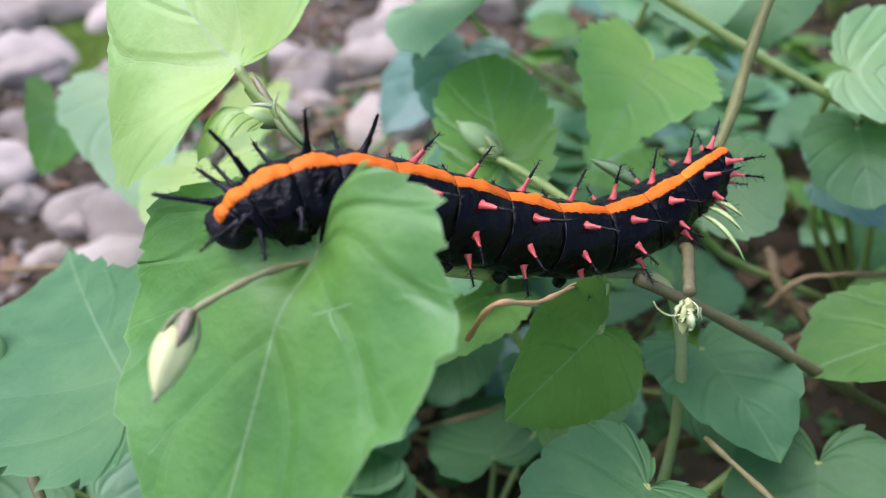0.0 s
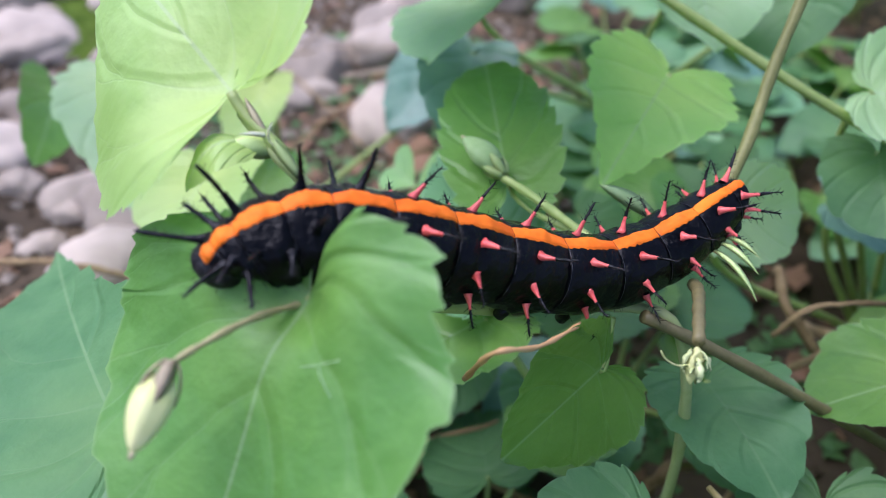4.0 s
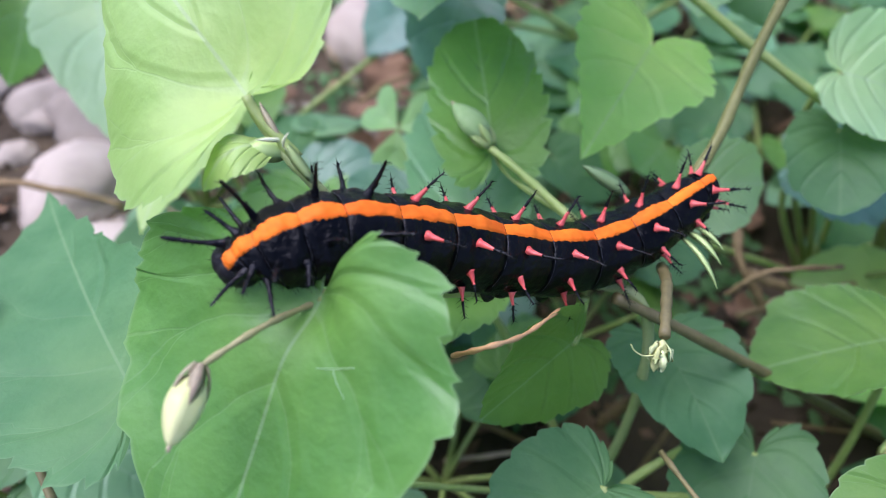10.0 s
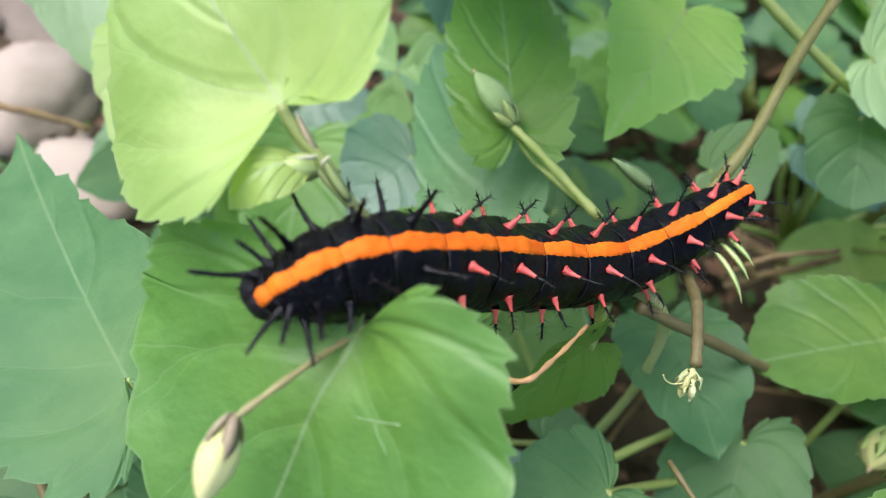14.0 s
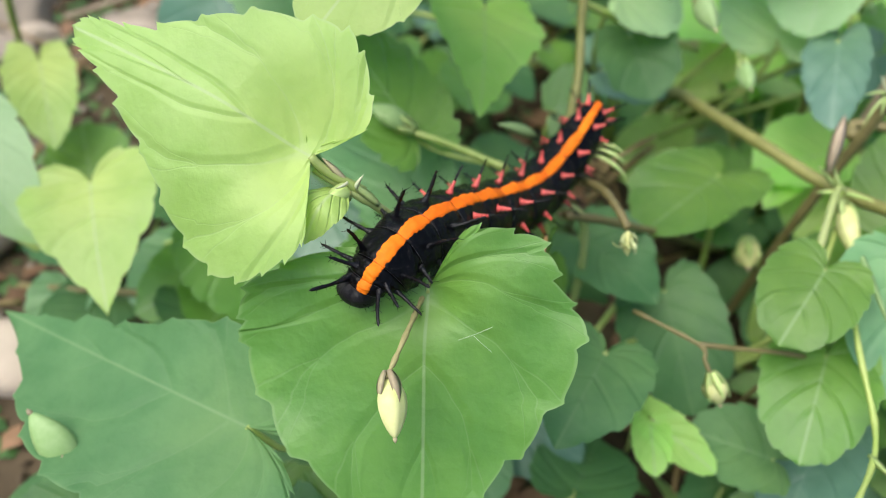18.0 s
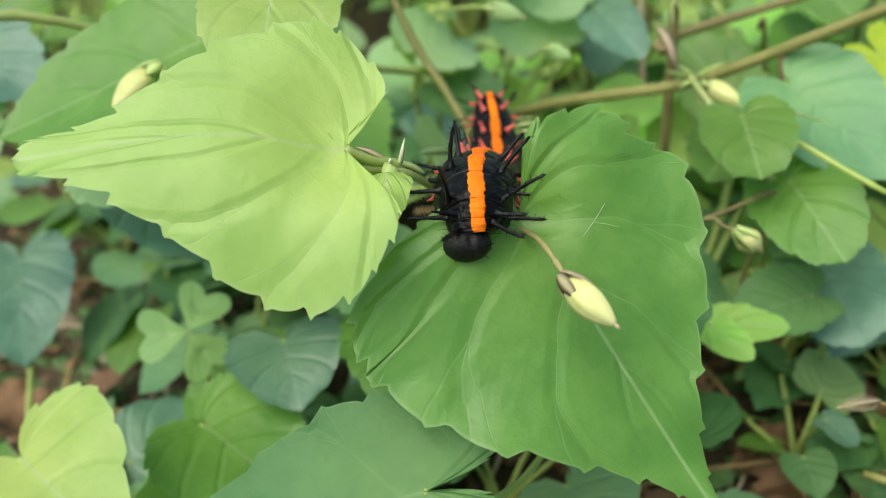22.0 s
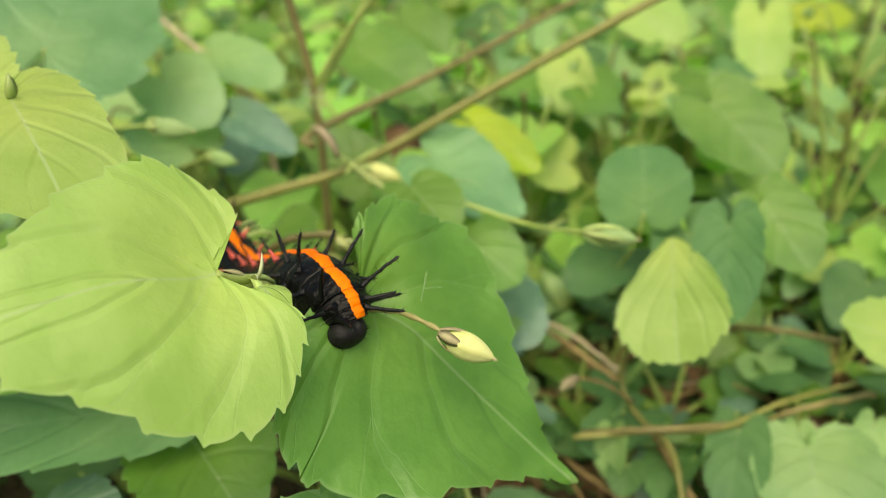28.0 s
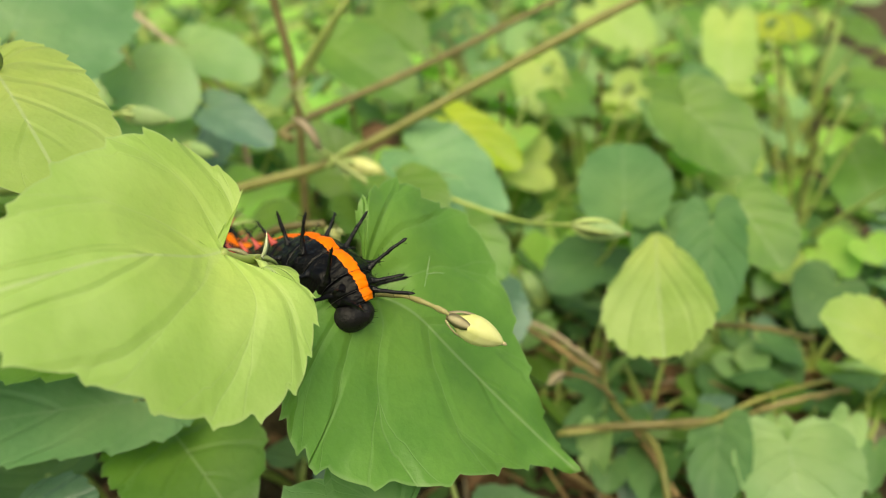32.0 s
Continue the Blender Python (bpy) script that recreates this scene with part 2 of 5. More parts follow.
LEAF = {
    # paler green with sky glare put into the base colour
    "mint_sheen": leaf_material("leaf_mint_sheen", (0.30, 0.50, 0.241), (0.38, 0.58, 0.310), (0.52, 0.68, 0.40), (0.42, 0.70, 0.16), 0.45),
    # base colour raised to stand in for light coming through from behind
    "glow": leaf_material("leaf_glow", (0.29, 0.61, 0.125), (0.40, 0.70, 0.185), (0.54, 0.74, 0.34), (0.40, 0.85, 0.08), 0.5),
    # green whose base colour is lightened to stand in for sky sheen
    "fresh": leaf_material("leaf_fresh", (0.22, 0.41, 0.161), (0.29, 0.49, 0.218), (0.42, 0.60, 0.30), (0.36, 0.64, 0.10), 0.4),
    "green": leaf_material("leaf_green", (0.086, 0.208, 0.034), (0.132, 0.276, 0.050), (0.34, 0.48, 0.22), (0.22, 0.46, 0.05), 0.32),
    "lime": leaf_material("leaf_lime", (0.33, 0.50, 0.120), (0.44, 0.61, 0.190), (0.60, 0.72, 0.40), (0.50, 0.72, 0.13), 0.44),
    # dark green, lowered further to put the shade under upper leaves into the colour
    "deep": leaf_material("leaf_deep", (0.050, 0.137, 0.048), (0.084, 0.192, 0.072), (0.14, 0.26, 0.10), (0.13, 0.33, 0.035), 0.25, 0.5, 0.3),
    "dull": leaf_material("leaf_dull", (0.074, 0.188, 0.068), (0.116, 0.246, 0.096), (0.24, 0.38, 0.17), (0.16, 0.38, 0.06), 0.28, 0.52, 0.25),
    # bluish green, paled by sky gloss put into the base colour
    "blue_sheen": leaf_material("leaf_blue_sheen", (0.070, 0.165, 0.112), (0.125, 0.25, 0.178), (0.18, 0.31, 0.22), (0.09, 0.26, 0.08), 0.15, 0.38, 0.5),
    "cool": leaf_material("leaf_cool", (0.125, 0.285, 0.127), (0.190, 0.370, 0.182), (0.30, 0.48, 0.26), (0.24, 0.50, 0.12), 0.34, 0.42, 0.5),
    "yellow": leaf_material("leaf_yellow", (0.32, 0.46, 0.03), (0.42, 0.54, 0.05), (0.46, 0.55, 0.14), (0.52, 0.66, 0.02), 0.45),
}
M_STEM_GREEN = plain_material("stem_green", (0.24, 0.34, 0.07), (0.36, 0.43, 0.13), 0.45, 0.5, 700, 0.2)
M_STEM_BROWN = plain_material("stem_brown", (0.12, 0.105, 0.038), (0.215, 0.18, 0.072), 0.5, 0.4, 700, 0.3)
M_STEM_OLIVE = plain_material("stem_olive", (0.15, 0.155, 0.038), (0.245, 0.24, 0.075), 0.5, 0.4, 700, 0.3)
M_STEM_PALE = plain_material("stem_pale", (0.31, 0.40, 0.12), (0.43, 0.49, 0.20), 0.45, 0.5, 700, 0.2)
M_STEM_TAN = plain_material("stem_tan", (0.21, 0.20, 0.075), (0.33, 0.30, 0.13), 0.5, 0.4, 700, 0.3)
M_FIBRE = plain_material("dry_fibre", (0.40, 0.215, 0.08), (0.54, 0.33, 0.15), 0.6, 0.3, 600, 0.4)
M_BUD = plain_material("bud_petal", (0.50, 0.53, 0.18), (0.64, 0.65, 0.32), 0.5, 0.4, 500, 0.3, 0.1)
M_SEPAL = plain_material("sepal", (0.30, 0.235, 0.15), (0.50, 0.46, 0.25), 0.5, 0.4, 600, 0.25, 0.15)
M_POD = plain_material("seed_pod", (0.25, 0.41, 0.14), (0.38, 0.53, 0.24), 0.5, 0.4, 500, 0.2, 0.2)
M_TWIG = plain_material("dry_twig", (0.17, 0.11, 0.045), (0.34, 0.245, 0.115), 0.75, 0.3, 500, 0.5)
M_STRAW = plain_material("straw", (0.30, 0.23, 0.15), (0.46, 0.38, 0.27), 0.7, 0.3, 400, 0.4)
M_DEAD = plain_material("dead_leaf", (0.15, 0.085, 0.045), (0.32, 0.19, 0.105), 0.7, 0.3, 250, 0.6, 0.15)
M_STONE = plain_material("stone", (0.235, 0.195, 0.147), (0.39, 0.328, 0.255), 0.8, 0.3, 130, 0.6, 0.0, 0.0006)
M_PEBBLE = plain_material("pale_pebble", (0.64, 0.53, 0.35), (0.80, 0.69, 0.50), 0.6, 0.4, 150, 0.3, 0.0, 0.0003)
M_MOSS = plain_material("moss", (0.10, 0.17, 0.02), (0.20, 0.28, 0.04), 0.9, 0.2, 900, 0.6)
M_HAIR = plain_material("pale_fibre", (0.30, 0.42, 0.22), (0.46, 0.56, 0.36), 0.5, 0.4, 500, 0.1)
M_SOIL = plain_material("soil", (0.028, 0.021, 0.013), (0.105, 0.078, 0.047), 0.95, 0.2, 90, 0.9, 0.0, 0.002)
# caterpillar
M_SKIN = plain_material("caterpillar_skin", (0.0008, 0.0008, 0.001), (0.0035, 0.0032, 0.0038), 0.2, 0.14, 1100, 0.9, 0.0, 0.00045)
M_HEAD = plain_material("caterpillar_head", (0.003, 0.003, 0.0035), (0.010, 0.009, 0.010), 0.5, 0.25, 2200, 0.8, 0.0, 0.0003)
M_STRIPE = plain_material("orange_stripe", (0.76, 0.125, 0.005), (0.90, 0.215, 0.010), 0.6, 0.14, 700, 0.6, 0.0, 0.0001)
M_RED = plain_material("coral_spine", (0.60, 0.065, 0.055), (0.76, 0.15, 0.125), 0.38, 0.45, 1500, 0.3)
M_BLACK = plain_material("black_spine", (0.0015, 0.0015, 0.002), (0.005, 0.005, 0.007), 0.25, 0.3, 3000, 0.8, 0.0, 0.0003)
M_GLINT = plain_material("shiny_hair", (0.004, 0.004, 0.006), (0.02, 0.02, 0.026), 0.15, 0.9, 1500, 0.1)
M_PALE = plain_material("pale_stone", (0.36, 0.295, 0.225), (0.51, 0.43, 0.34), 0.8, 0.3, 110, 0.5, 0.0, 0.0006)
LEAF_PLAIN = plain_material("sprout", (0.07, 0.17, 0.05), (0.14, 0.28, 0.08), 0.5, 0.4, 300, 0.2, 0.3)
# grey that paints the pale glint along the skin folds
M_FOLD_GLINT = plain_material("crease", (0.008, 0.008, 0.009), (0.05, 0.05, 0.055), 0.4, 0.5, 1500, 0.2)

# ---- builders ----


def V(*a):
    return Vector(a) * MM


def mesh_of(bm, name, mats, smooth=True):
    me = bpy.data.meshes.new(name)
    bm.to_mesh(me)
    bm.free()
    for m in mats if isinstance(mats, (list, tuple)) else (mats,):
        me.materials.append(m)
    if smooth:
        me.polygons.foreach_set("use_smooth", [True] * len(me.polygons))
    return me


def part(name, bm, mats, parent, label="", m=None):
    ob = new(name, mesh_of(bm, name, mats))
    ob.parent = parent
    if m is not None:
        ob.matrix_basis = m
    if label:
        ob["label"] = label
    return ob


def thing(name, at, label, category, group="", kind=""):
    ob = new(name)
    ob.empty_display_size = 0.002
    ob.location = at
    return tagged(ob, label, category, group, kind)


def spline(points, n):
    """Catmull-Rom through points, n steps a span."""
    pts = [Vector(p) for p in points]
    ext = [2 * pts[0] - pts[1], *pts, 2 * pts[-1] - pts[-2]]
    out = []
    for i in range(len(pts) - 1):
        a, b, c, d = ext[i:i + 4]
        for k in range(n):
            t = k / n
            out.append(0.5 * (2 * b + (c - a) * t + (2 * a - 5 * b + 4 * c - d) * t * t + (3 * b - a - 3 * c + d) * t ** 3))
    out.append(pts[-1])
    return out


def tube(bm, path, radii, sides=8, mat=0, cap=True):
    """A tapered tube along a path."""
    rings, ref = [], None
    for i, p in enumerate(path):
        t = (path[min(i + 1, len(path) - 1)] - path[max(i - 1, 0)])
        if t.length < 1e-9:
            t = Vector((0, 0, 1))
        t.normalize()
        if ref is None:
            ref = t.orthogonal().normalized()
        ref = (ref - t * ref.dot(t)).normalized()
        s = t.cross(ref)
        r = radii[i] if isinstance(radii, (list, tuple)) else radii
        rings.append([bm.verts.new(p + (ref * math.cos(a) + s * math.sin(a)) * r) for a in (2 * math.pi * k / sides for k in range(sides))])
    for a, b in zip(rings, rings[1:]):
        for k in range(sides):
            bm.faces.new((a[k], a[(k + 1) % sides], b[(k + 1) % sides], b[k])).material_index = mat
    if cap:
        bm.faces.new(rings[0][::-1]).material_index = mat
        bm.faces.new(rings[-1]).material_index = mat


HALF = [(0, 0.0), (-0.11, 0.10), (-0.20, 0.38), (-0.18, 0.70), (-0.03, 0.93), (0.16, 1.0), (0.43, 0.76), (0.72, 0.36), (1, 0.0)]
HEART = [(0, 0.0), (-0.14, 0.10), (-0.23, 0.40), (-0.19, 0.74), (0.0, 0.96), (0.25, 1.0), (0.54, 0.85), (0.82, 0.46), (1, 0.0)]
NARROW = [(0, 0.0), (0.03, 0.22), (0.10, 0.45), (0.22, 0.75), (0.36, 0.96), (0.52, 1.0), (0.70, 0.82), (0.87, 0.45), (1, 0.0)]
ROUND = [(0, 0.0), (-0.16, 0.10), (-0.26, 0.40), (-0.20, 0.76), (0.08, 0.97), (0.36, 1.0), (0.66, 0.84), (0.90, 0.45), (1, 0.0)]

DROOP = [(0, 0.0), (0.02, 0.12), (0.12, 0.36), (0.30, 0.66), (0.50, 0.90), (0.72, 1.0), (0.90, 0.76), (0.98, 0.36), (1, 0.0)]


def blade(length, width, shape=HALF, cup=0.2, bow=(0.03, 0.0), wave=0.035, teeth=10, res=4, rows=6, seed=0, bite=0.065, right_half=None, left_half=None, outlines=None, rise=0.0, dip=0.0, dip_wide=3.0):
    """A heart-shaped leaf blade; base at the origin, tip along +y, upper face +z. Millimetres in, metres out.
    bow: arch along the midrib and lift of the tip. A half: lobe, breadth, cup, change of cup to the tip, fullness, shift.
    outlines: cup, change of cup and outline of each half; rise: lift of the lobes; dip: depth of the hollow round the base, dip_wide: its reach."""
    rnd = random.Random(seed)
    bm = bmesh.new()
    fan, flat = bm.loops.layers.uv.new("fan"), bm.loops.layers.uv.new("flat")
    ph = [rnd.uniform(0, 6.28) for _ in range(8)]
    halves = []
    for hollow, fade, outline in outlines or ():
        halves.append((spline([Vector((u, v, 0)) for u, v in outline], max(2, teeth * res // 8)), 1.0, hollow, fade))
    for half in () if outlines else (right_half, left_half):
        lobe, broad, hollow, fade, full, shift = half or (rnd.uniform(0.85, 1.15), rnd.uniform(0.9, 1.1), cup * rnd.uniform(0.5, 1.3), 0.0, rnd.uniform(0.95, 1.05), 0.0)
        pts = []
        for i, (u, v) in enumerate(shape):
            pts.append(Vector(((u * lobe if u < 0 else u) + (shift if 3 <= i <= 6 else 0), v * (full if i in (6, 7) else 1), 0)))
        halves.append((spline(pts, max(2, teeth * res // 8)), broad, hollow, fade))
    tooth = [rnd.uniform(0.45, 1.4) for _ in range(teeth + 2)]
    arch, lift = bow

    def height(u, v, j, s, sign, hollow, fade):
        z = (hollow + fade * u) * width * abs(v) ** 1.5
        z += arch * length * (u * (1 - u) * 4 if u > 0 else u * 2.2)
        z -= lift * length * max(0, u - 0.35) ** 2
        if dip:
            z += dip * (1 - math.exp(-((v * width) ** 2 + (u * length) ** 2) / dip_wide ** 2)) + (rise * length * u * u * 10 if u < 0 else 0)
        z += wave * width * j ** 2 * math.sin(s * 15 + ph[0 if sign > 0 else 1]) + 0.5 * wave * width * j ** 3 * math.sin(s * 31 + ph[2 if sign > 0 else 3])
        z += 0.024 * width * j * noise.noise((u * length * 0.26, v * width * sign * 0.26, seed * 0.7)) + 0.006 * width * j * noise.noise((u * length * 0.6, v * width * sign * 0.6, seed * 0.3))
        z += 0.002 * width * math.sin(s * 31.4 + j * 3.5) * j * (1.15 - j) * 2
        return z

    mid = {}
    for sign, (outline, k, hollow, fade) in zip((1, -1), halves):
        grid = []
        n = len(outline) - 1
        for i, o in enumerate(outline):
            s = i / n
            anchor = Vector((max(0, (s - 0.42) / 0.58) ** 1.25, 0, 0))
            c = math.fmod(s * teeth, 1.0)
            bump = bite * (tooth[int(s * teeth)] * ((1 - (1 - c / 0.84) ** 2) ** 0.7 if c < 0.84 else (1 - c) / 0.16) + 0.45 * math.exp(-((c - 0.83) / 0.07) ** 2) - 0.6) * min(1, 6 * s) * (1 - s ** 12) * 0.7 * math.sqrt(length * width)
            edge = 1 + 0.045 * noise.noise((s * 7.0, seed * 0.37, sign * 3.1)) * min(1, 5 * s) * (1 - s ** 6)
            row = []
            for jj in range(rows + 1):
                j = (jj / rows) ** 0.85
                q = anchor + (o - anchor) * j * (1 + (edge - 1) * j ** 3)
                u, v = q.x, q.y * k
                away = math.hypot((o.x - anchor.x) * length, o.y * k * width) + 1e-6
                u += bump * j ** 4 * (o.x - anchor.x) / away
                v += bump * j ** 4 * o.y * k / away
                key = (round(anchor.x, 5),)
                if jj == 0 and key in mid:
                    vert = mid[key]
                else:
                    vert = bm.verts.new((sign * v * width * MM, u * length * MM, height(u, v, j, s, sign, hollow, fade) * MM))
                    if jj == 0:
                        mid[key] = vert
                row.append((vert, s, j, sign * v * width, u * length))
            grid.append(row)
        for a, b in zip(grid, grid[1:]):
            for x in range(rows):
                quad = [a[x], a[x + 1], b[x + 1], b[x]]
                vs, keep = [], []
                for w in quad:
                    if w[0] not in vs:
                        vs.append(w[0])
                        keep.append(w)
                if len(vs) < 3:
                    continue
                if sign < 0:
                    vs, keep = vs[::-1], keep[::-1]
                try:
                    fc = bm.faces.new(vs)
                except ValueError:
                    continue
                for lp, w in zip(fc.loops, keep):
                    lp[fan].uv = (w[1], w[2])
                    lp[flat].uv = (w[3], w[4])
    bm.normal_update()
    return bm


def leaf_pose(base, tip, face):
    y = (Vector(tip) - Vector(base)).normalized()
    z = Vector(face)
    z = (z - y * z.dot(y)).normalized()
    x = y.cross(z)
    m = Matrix((x, y, z)).transposed().to_4x4()
    m.translation = base
    return m


class Plant:
    """A violet plant rooted at a crown on the ground, with its leaves and their stalks."""

    def __init__(self, x, y, label):
        self.ob = thing("violet_plant", V(x, y, 0), label, "plant", "violet plants")
        self.at = V(x, y, 0)
        self.count = 0

    def leaf(self, base, tip, face, width, kind="green", label="", stalk=0.5, way=None, fine=1, **kw):
        base, tip = V(*base), V(*tip)
        self.count += 1
        length = (tip - base).length / MM
        seed = int(abs(base.x * 9e4 + base.y * 7e4 + base.z * 5e4)) % 9999
        args = dict(shape=HEART, seed=seed, res=(5, 8, 12)[fine], rows=(3, 6, 14)[fine], teeth=(9, 10, 14)[fine])
        args.update(kw)
        bm = blade(length, width, **args)
        ob = part("leaf", bm, LEAF[kind], self.ob, label, Matrix.Translation(-self.at) @ leaf_pose(base, tip, face))
        if stalk:
            out = (base - tip).normalized()
            via = (way and V(*way)) or self.at
            a, d = base, via
            span = (a - d).length
            b = a + out * span * 0.14 - Vector((0, 0, span * 0.22))
            c = d + Vector((0, 0, span * 0.22)) if not way else d + (a - d) * 0.2
            pts = [((1 - t) ** 3 * a + 3 * t * (1 - t) ** 2 * b + 3 * t * t * (1 - t) * c + t ** 3 * d) - self.at for t in (k / 10 for k in range(11))]
            sm = bmesh.new()
            tube(sm, pts, [stalk * MM * (0.8 + 0.35 * k / 10) for k in range(11)], 6)
            part("leaf_stalk", sm, M_STEM_GREEN, self.ob)
        return ob

    def stem(self, points, radius, mat=None, end=None, label=""):
        path = [p - self.at for p in spline([V(*p) for p in points], 6)]
        n = len(path) - 1
        end = radius if end is None else end
        sm = bmesh.new()
        tube(sm, path, [MM * (radius + (end - radius) * k / n + 0.05 * math.sin(k * 1.9)) for k in range(n + 1)], 9)
        return part("stem", sm, mat or M_STEM_GREEN, self.ob, label)


def ovoid(bm, axis_from, axis_to, radius, ribs=0, sides=12, rings=10, mat=0, fat=0.45, tip=0.06):
    """A bud or pod between two points, widest at fat, with ribs."""
    a, d = axis_from, axis_to - axis_from
    t = d.normalized()
    e = t.orthogonal().normalized()
    g = t.cross(e)
    rows = []
    for i in range(rings + 1):
        s = i / rings
        prof = (math.sin(math.pi * s ** (math.log(0.5) / math.log(fat)))) ** 0.75 + tip
        row = []
        for k in range(sides):
            an = 2 * math.pi * k / sides
            r = radius * prof * (1 + (0.13 * math.cos(ribs * an) if ribs else 0))
            row.append(bm.verts.new(a + d * s + (e * math.cos(an) + g * math.sin(an)) * r))
        rows.append(row)
    for p, q in zip(rows, rows[1:]):
        for k in range(sides):
            bm.faces.new((p[k], p[(k + 1) % sides], q[(k + 1) % sides], q[k])).material_index = mat
    bm.faces.new(rows[0][::-1]).material_index = mat
    bm.faces.new(rows[-1]).material_index = mat


def scale_leaf(bm, a, b, face, width, bend=0.15, steps=8):
    """A small pointed scale (sepal, bract, stipule) from a to b, with thickness."""
    y = b - a
    z = Vector(face)
    z = (z - y.normalized() * z.dot(y.normalized())).normalized()
    x = y.normalized().cross(z)
    rows = []
    for i in range(steps + 1):
        s = i / steps
        w = width * (math.sin(math.pi * min(1, 0.15 + 0.85 * s)) ** 0.8 if s < 1 else 0.0) + width * 0.04
        c = a + y * s + z * (y.length * bend * 4 * s * (1 - s))
        rows.append([bm.verts.new(c + x * w * k + z * (width * 0.35 * (1 - k * k) + o)) for k, o in ((-1, 0), (0, 0), (1, 0), (0, -width * 0.14))])
    for p, q in zip(rows, rows[1:]):
        for k in range(4):
            bm.faces.new((p[k], p[(k + 1) % 4], q[(k + 1) % 4], q[k]))
    bm.faces.new(rows[0][::-1])
    bm.faces.new(rows[-1])


def bud_on(parent, origin, a, b, radius, name="flower_bud", label="", petal=None, sepal=None, sepals=5, sepal_len=0.5, ribs=5):
    """A closed flower bud from its neck a to its tip b, with sepals clasping it; part of a plant."""
    a, b = V(*a) - origin, V(*b) - origin
    bm = bmesh.new()
    ovoid(bm, a, b, radius * MM, ribs, 15, 12, 0, 0.42, 0.05)
    ob = part(name, bm, petal or M_BUD, parent, label)
    t = (b - a).normalized()
    e = t.orthogonal().normalized()
    g = t.cross(e)
    for k in range(sepals):
        an = 2 * math.pi * (k + 0.2) / sepals
        o = e * math.cos(an) + g * math.sin(an)
        sm = bmesh.new()
        ln = sepal_len * (0.8 + 0.3 * ((k * 7) % 5) / 5)
        scale_leaf(sm, a - t * 0.5 * MM * radius + o * radius * 0.25 * MM, a + (b - a) * ln + o * radius * 0.9 * MM, o, radius * 0.46 * MM, 0.10)
        part("sepal", sm, sepal or M_SEPAL, ob)
    sm = bmesh.new()
    ovoid(sm, b - t * 0.25 * radius * MM, b + t * 0.3 * radius * MM, 0.16 * radius * MM, 0, 8, 6)
    part("bud_tip", sm, M_SEPAL, ob)
    return ob

# ---- ground ----


def relief(x, y):
    return (3.0 * noise.noise((x * 22, y * 22, 0)) + 1.3 * noise.noise((x * 75, y * 75, 3)) + 0.5 * noise.noise((x * 210, y * 210, 7))) * MM - 3.0 * MM


def ground_sheet():
    bm = bmesh.new()
    n = 170
    axis = []
    for i in range(-n // 2, n // 2 + 1):
        s = i / (n / 2)
        axis.append(0.34 * s + 60 * s ** 9)
    verts = [[bm.verts.new((x + 0.06, y + 0.06, relief(x, y) if abs(x) < 0.7 and abs(y) < 0.7 else -0.003)) for x in axis] for y in axis]
    for a, b in zip(verts, verts[1:]):
        for k in range(n):
            bm.faces.new((a[k], a[k + 1], b[k + 1], b[k]))
    return tagged(new("ground", mesh_of(bm, "ground", M_SOIL)), "dark crumbly garden soil with litter", "ground", kind="structure")


ground_sheet()


def stone(x, y, size, flat=0.6, mat=None, label="", seed=0, turn=0.0, long=1.3, lift=0.3):
    rnd = random.Random(seed)
    bm = bmesh.new()
    bmesh.ops.create_icosphere(bm, subdivisions=3, radius=1)
    o = Vector((rnd.uniform(0, 50), rnd.uniform(0, 50), 0))
    for v in bm.verts:
        d = 1 + 0.42 * noise.noise(v.co * 0.9 + o) + 0.20 * noise.noise(v.co * 2.2 + o) + 0.06 * noise.noise(v.co * 6 + o)
        v.co = Vector((v.co.x * long, v.co.y, v.co.z * flat)) * d * size * MM
    ob = new("stone", mesh_of(bm, "stone", mat or M_STONE))
    ob.matrix_basis = pose(x * MM, y * MM, relief(x * MM - 0.06, y * MM - 0.06) + size * flat * lift * MM, rnd.uniform(-12, 12), rnd.uniform(-12, 12), turn or rnd.uniform(0, 360))
    return tagged(ob, label or "rounded grey-brown stone lying on the soil", "stone", "stones")

# ---- caterpillar ----
STRIPE = [(-13.5, 36.85, 56.4), (-12.9, 37.2, 57.3), (-11.6, 37.8, 58.2), (-9.2, 39.1, 58.8), (-6.4, 40.3, 58.6), (-2.9, 41.9, 57.1), (0.9, 43.6, 55.0), (4.8, 45.2, 52.7),
          (8.8, 46.9, 50.5), (12.8, 48.7, 49.0), (16.2, 50.5, 48.9), (19.3, 52.1, 49.8), (22.2, 53.9, 50.7), (23.4, 54.7, 50.8)]
GIRTH = [1.65, 2.2, 2.75, 3.1, 3.28, 3.35, 3.38, 3.35, 3.3, 3.2, 3.0, 2.6, 1.95, 1.3]
DORSAL = Vector((-0.02, -0.17, 0.985))
# where each segment ends along the stripe, thorax first
CUTS = [0.0, 0.9, 1.9, 3.0, 4.0, 5.0, 6.0, 7.0, 8.0, 9.0, 10.0, 11.0, 12.0, 13.0]


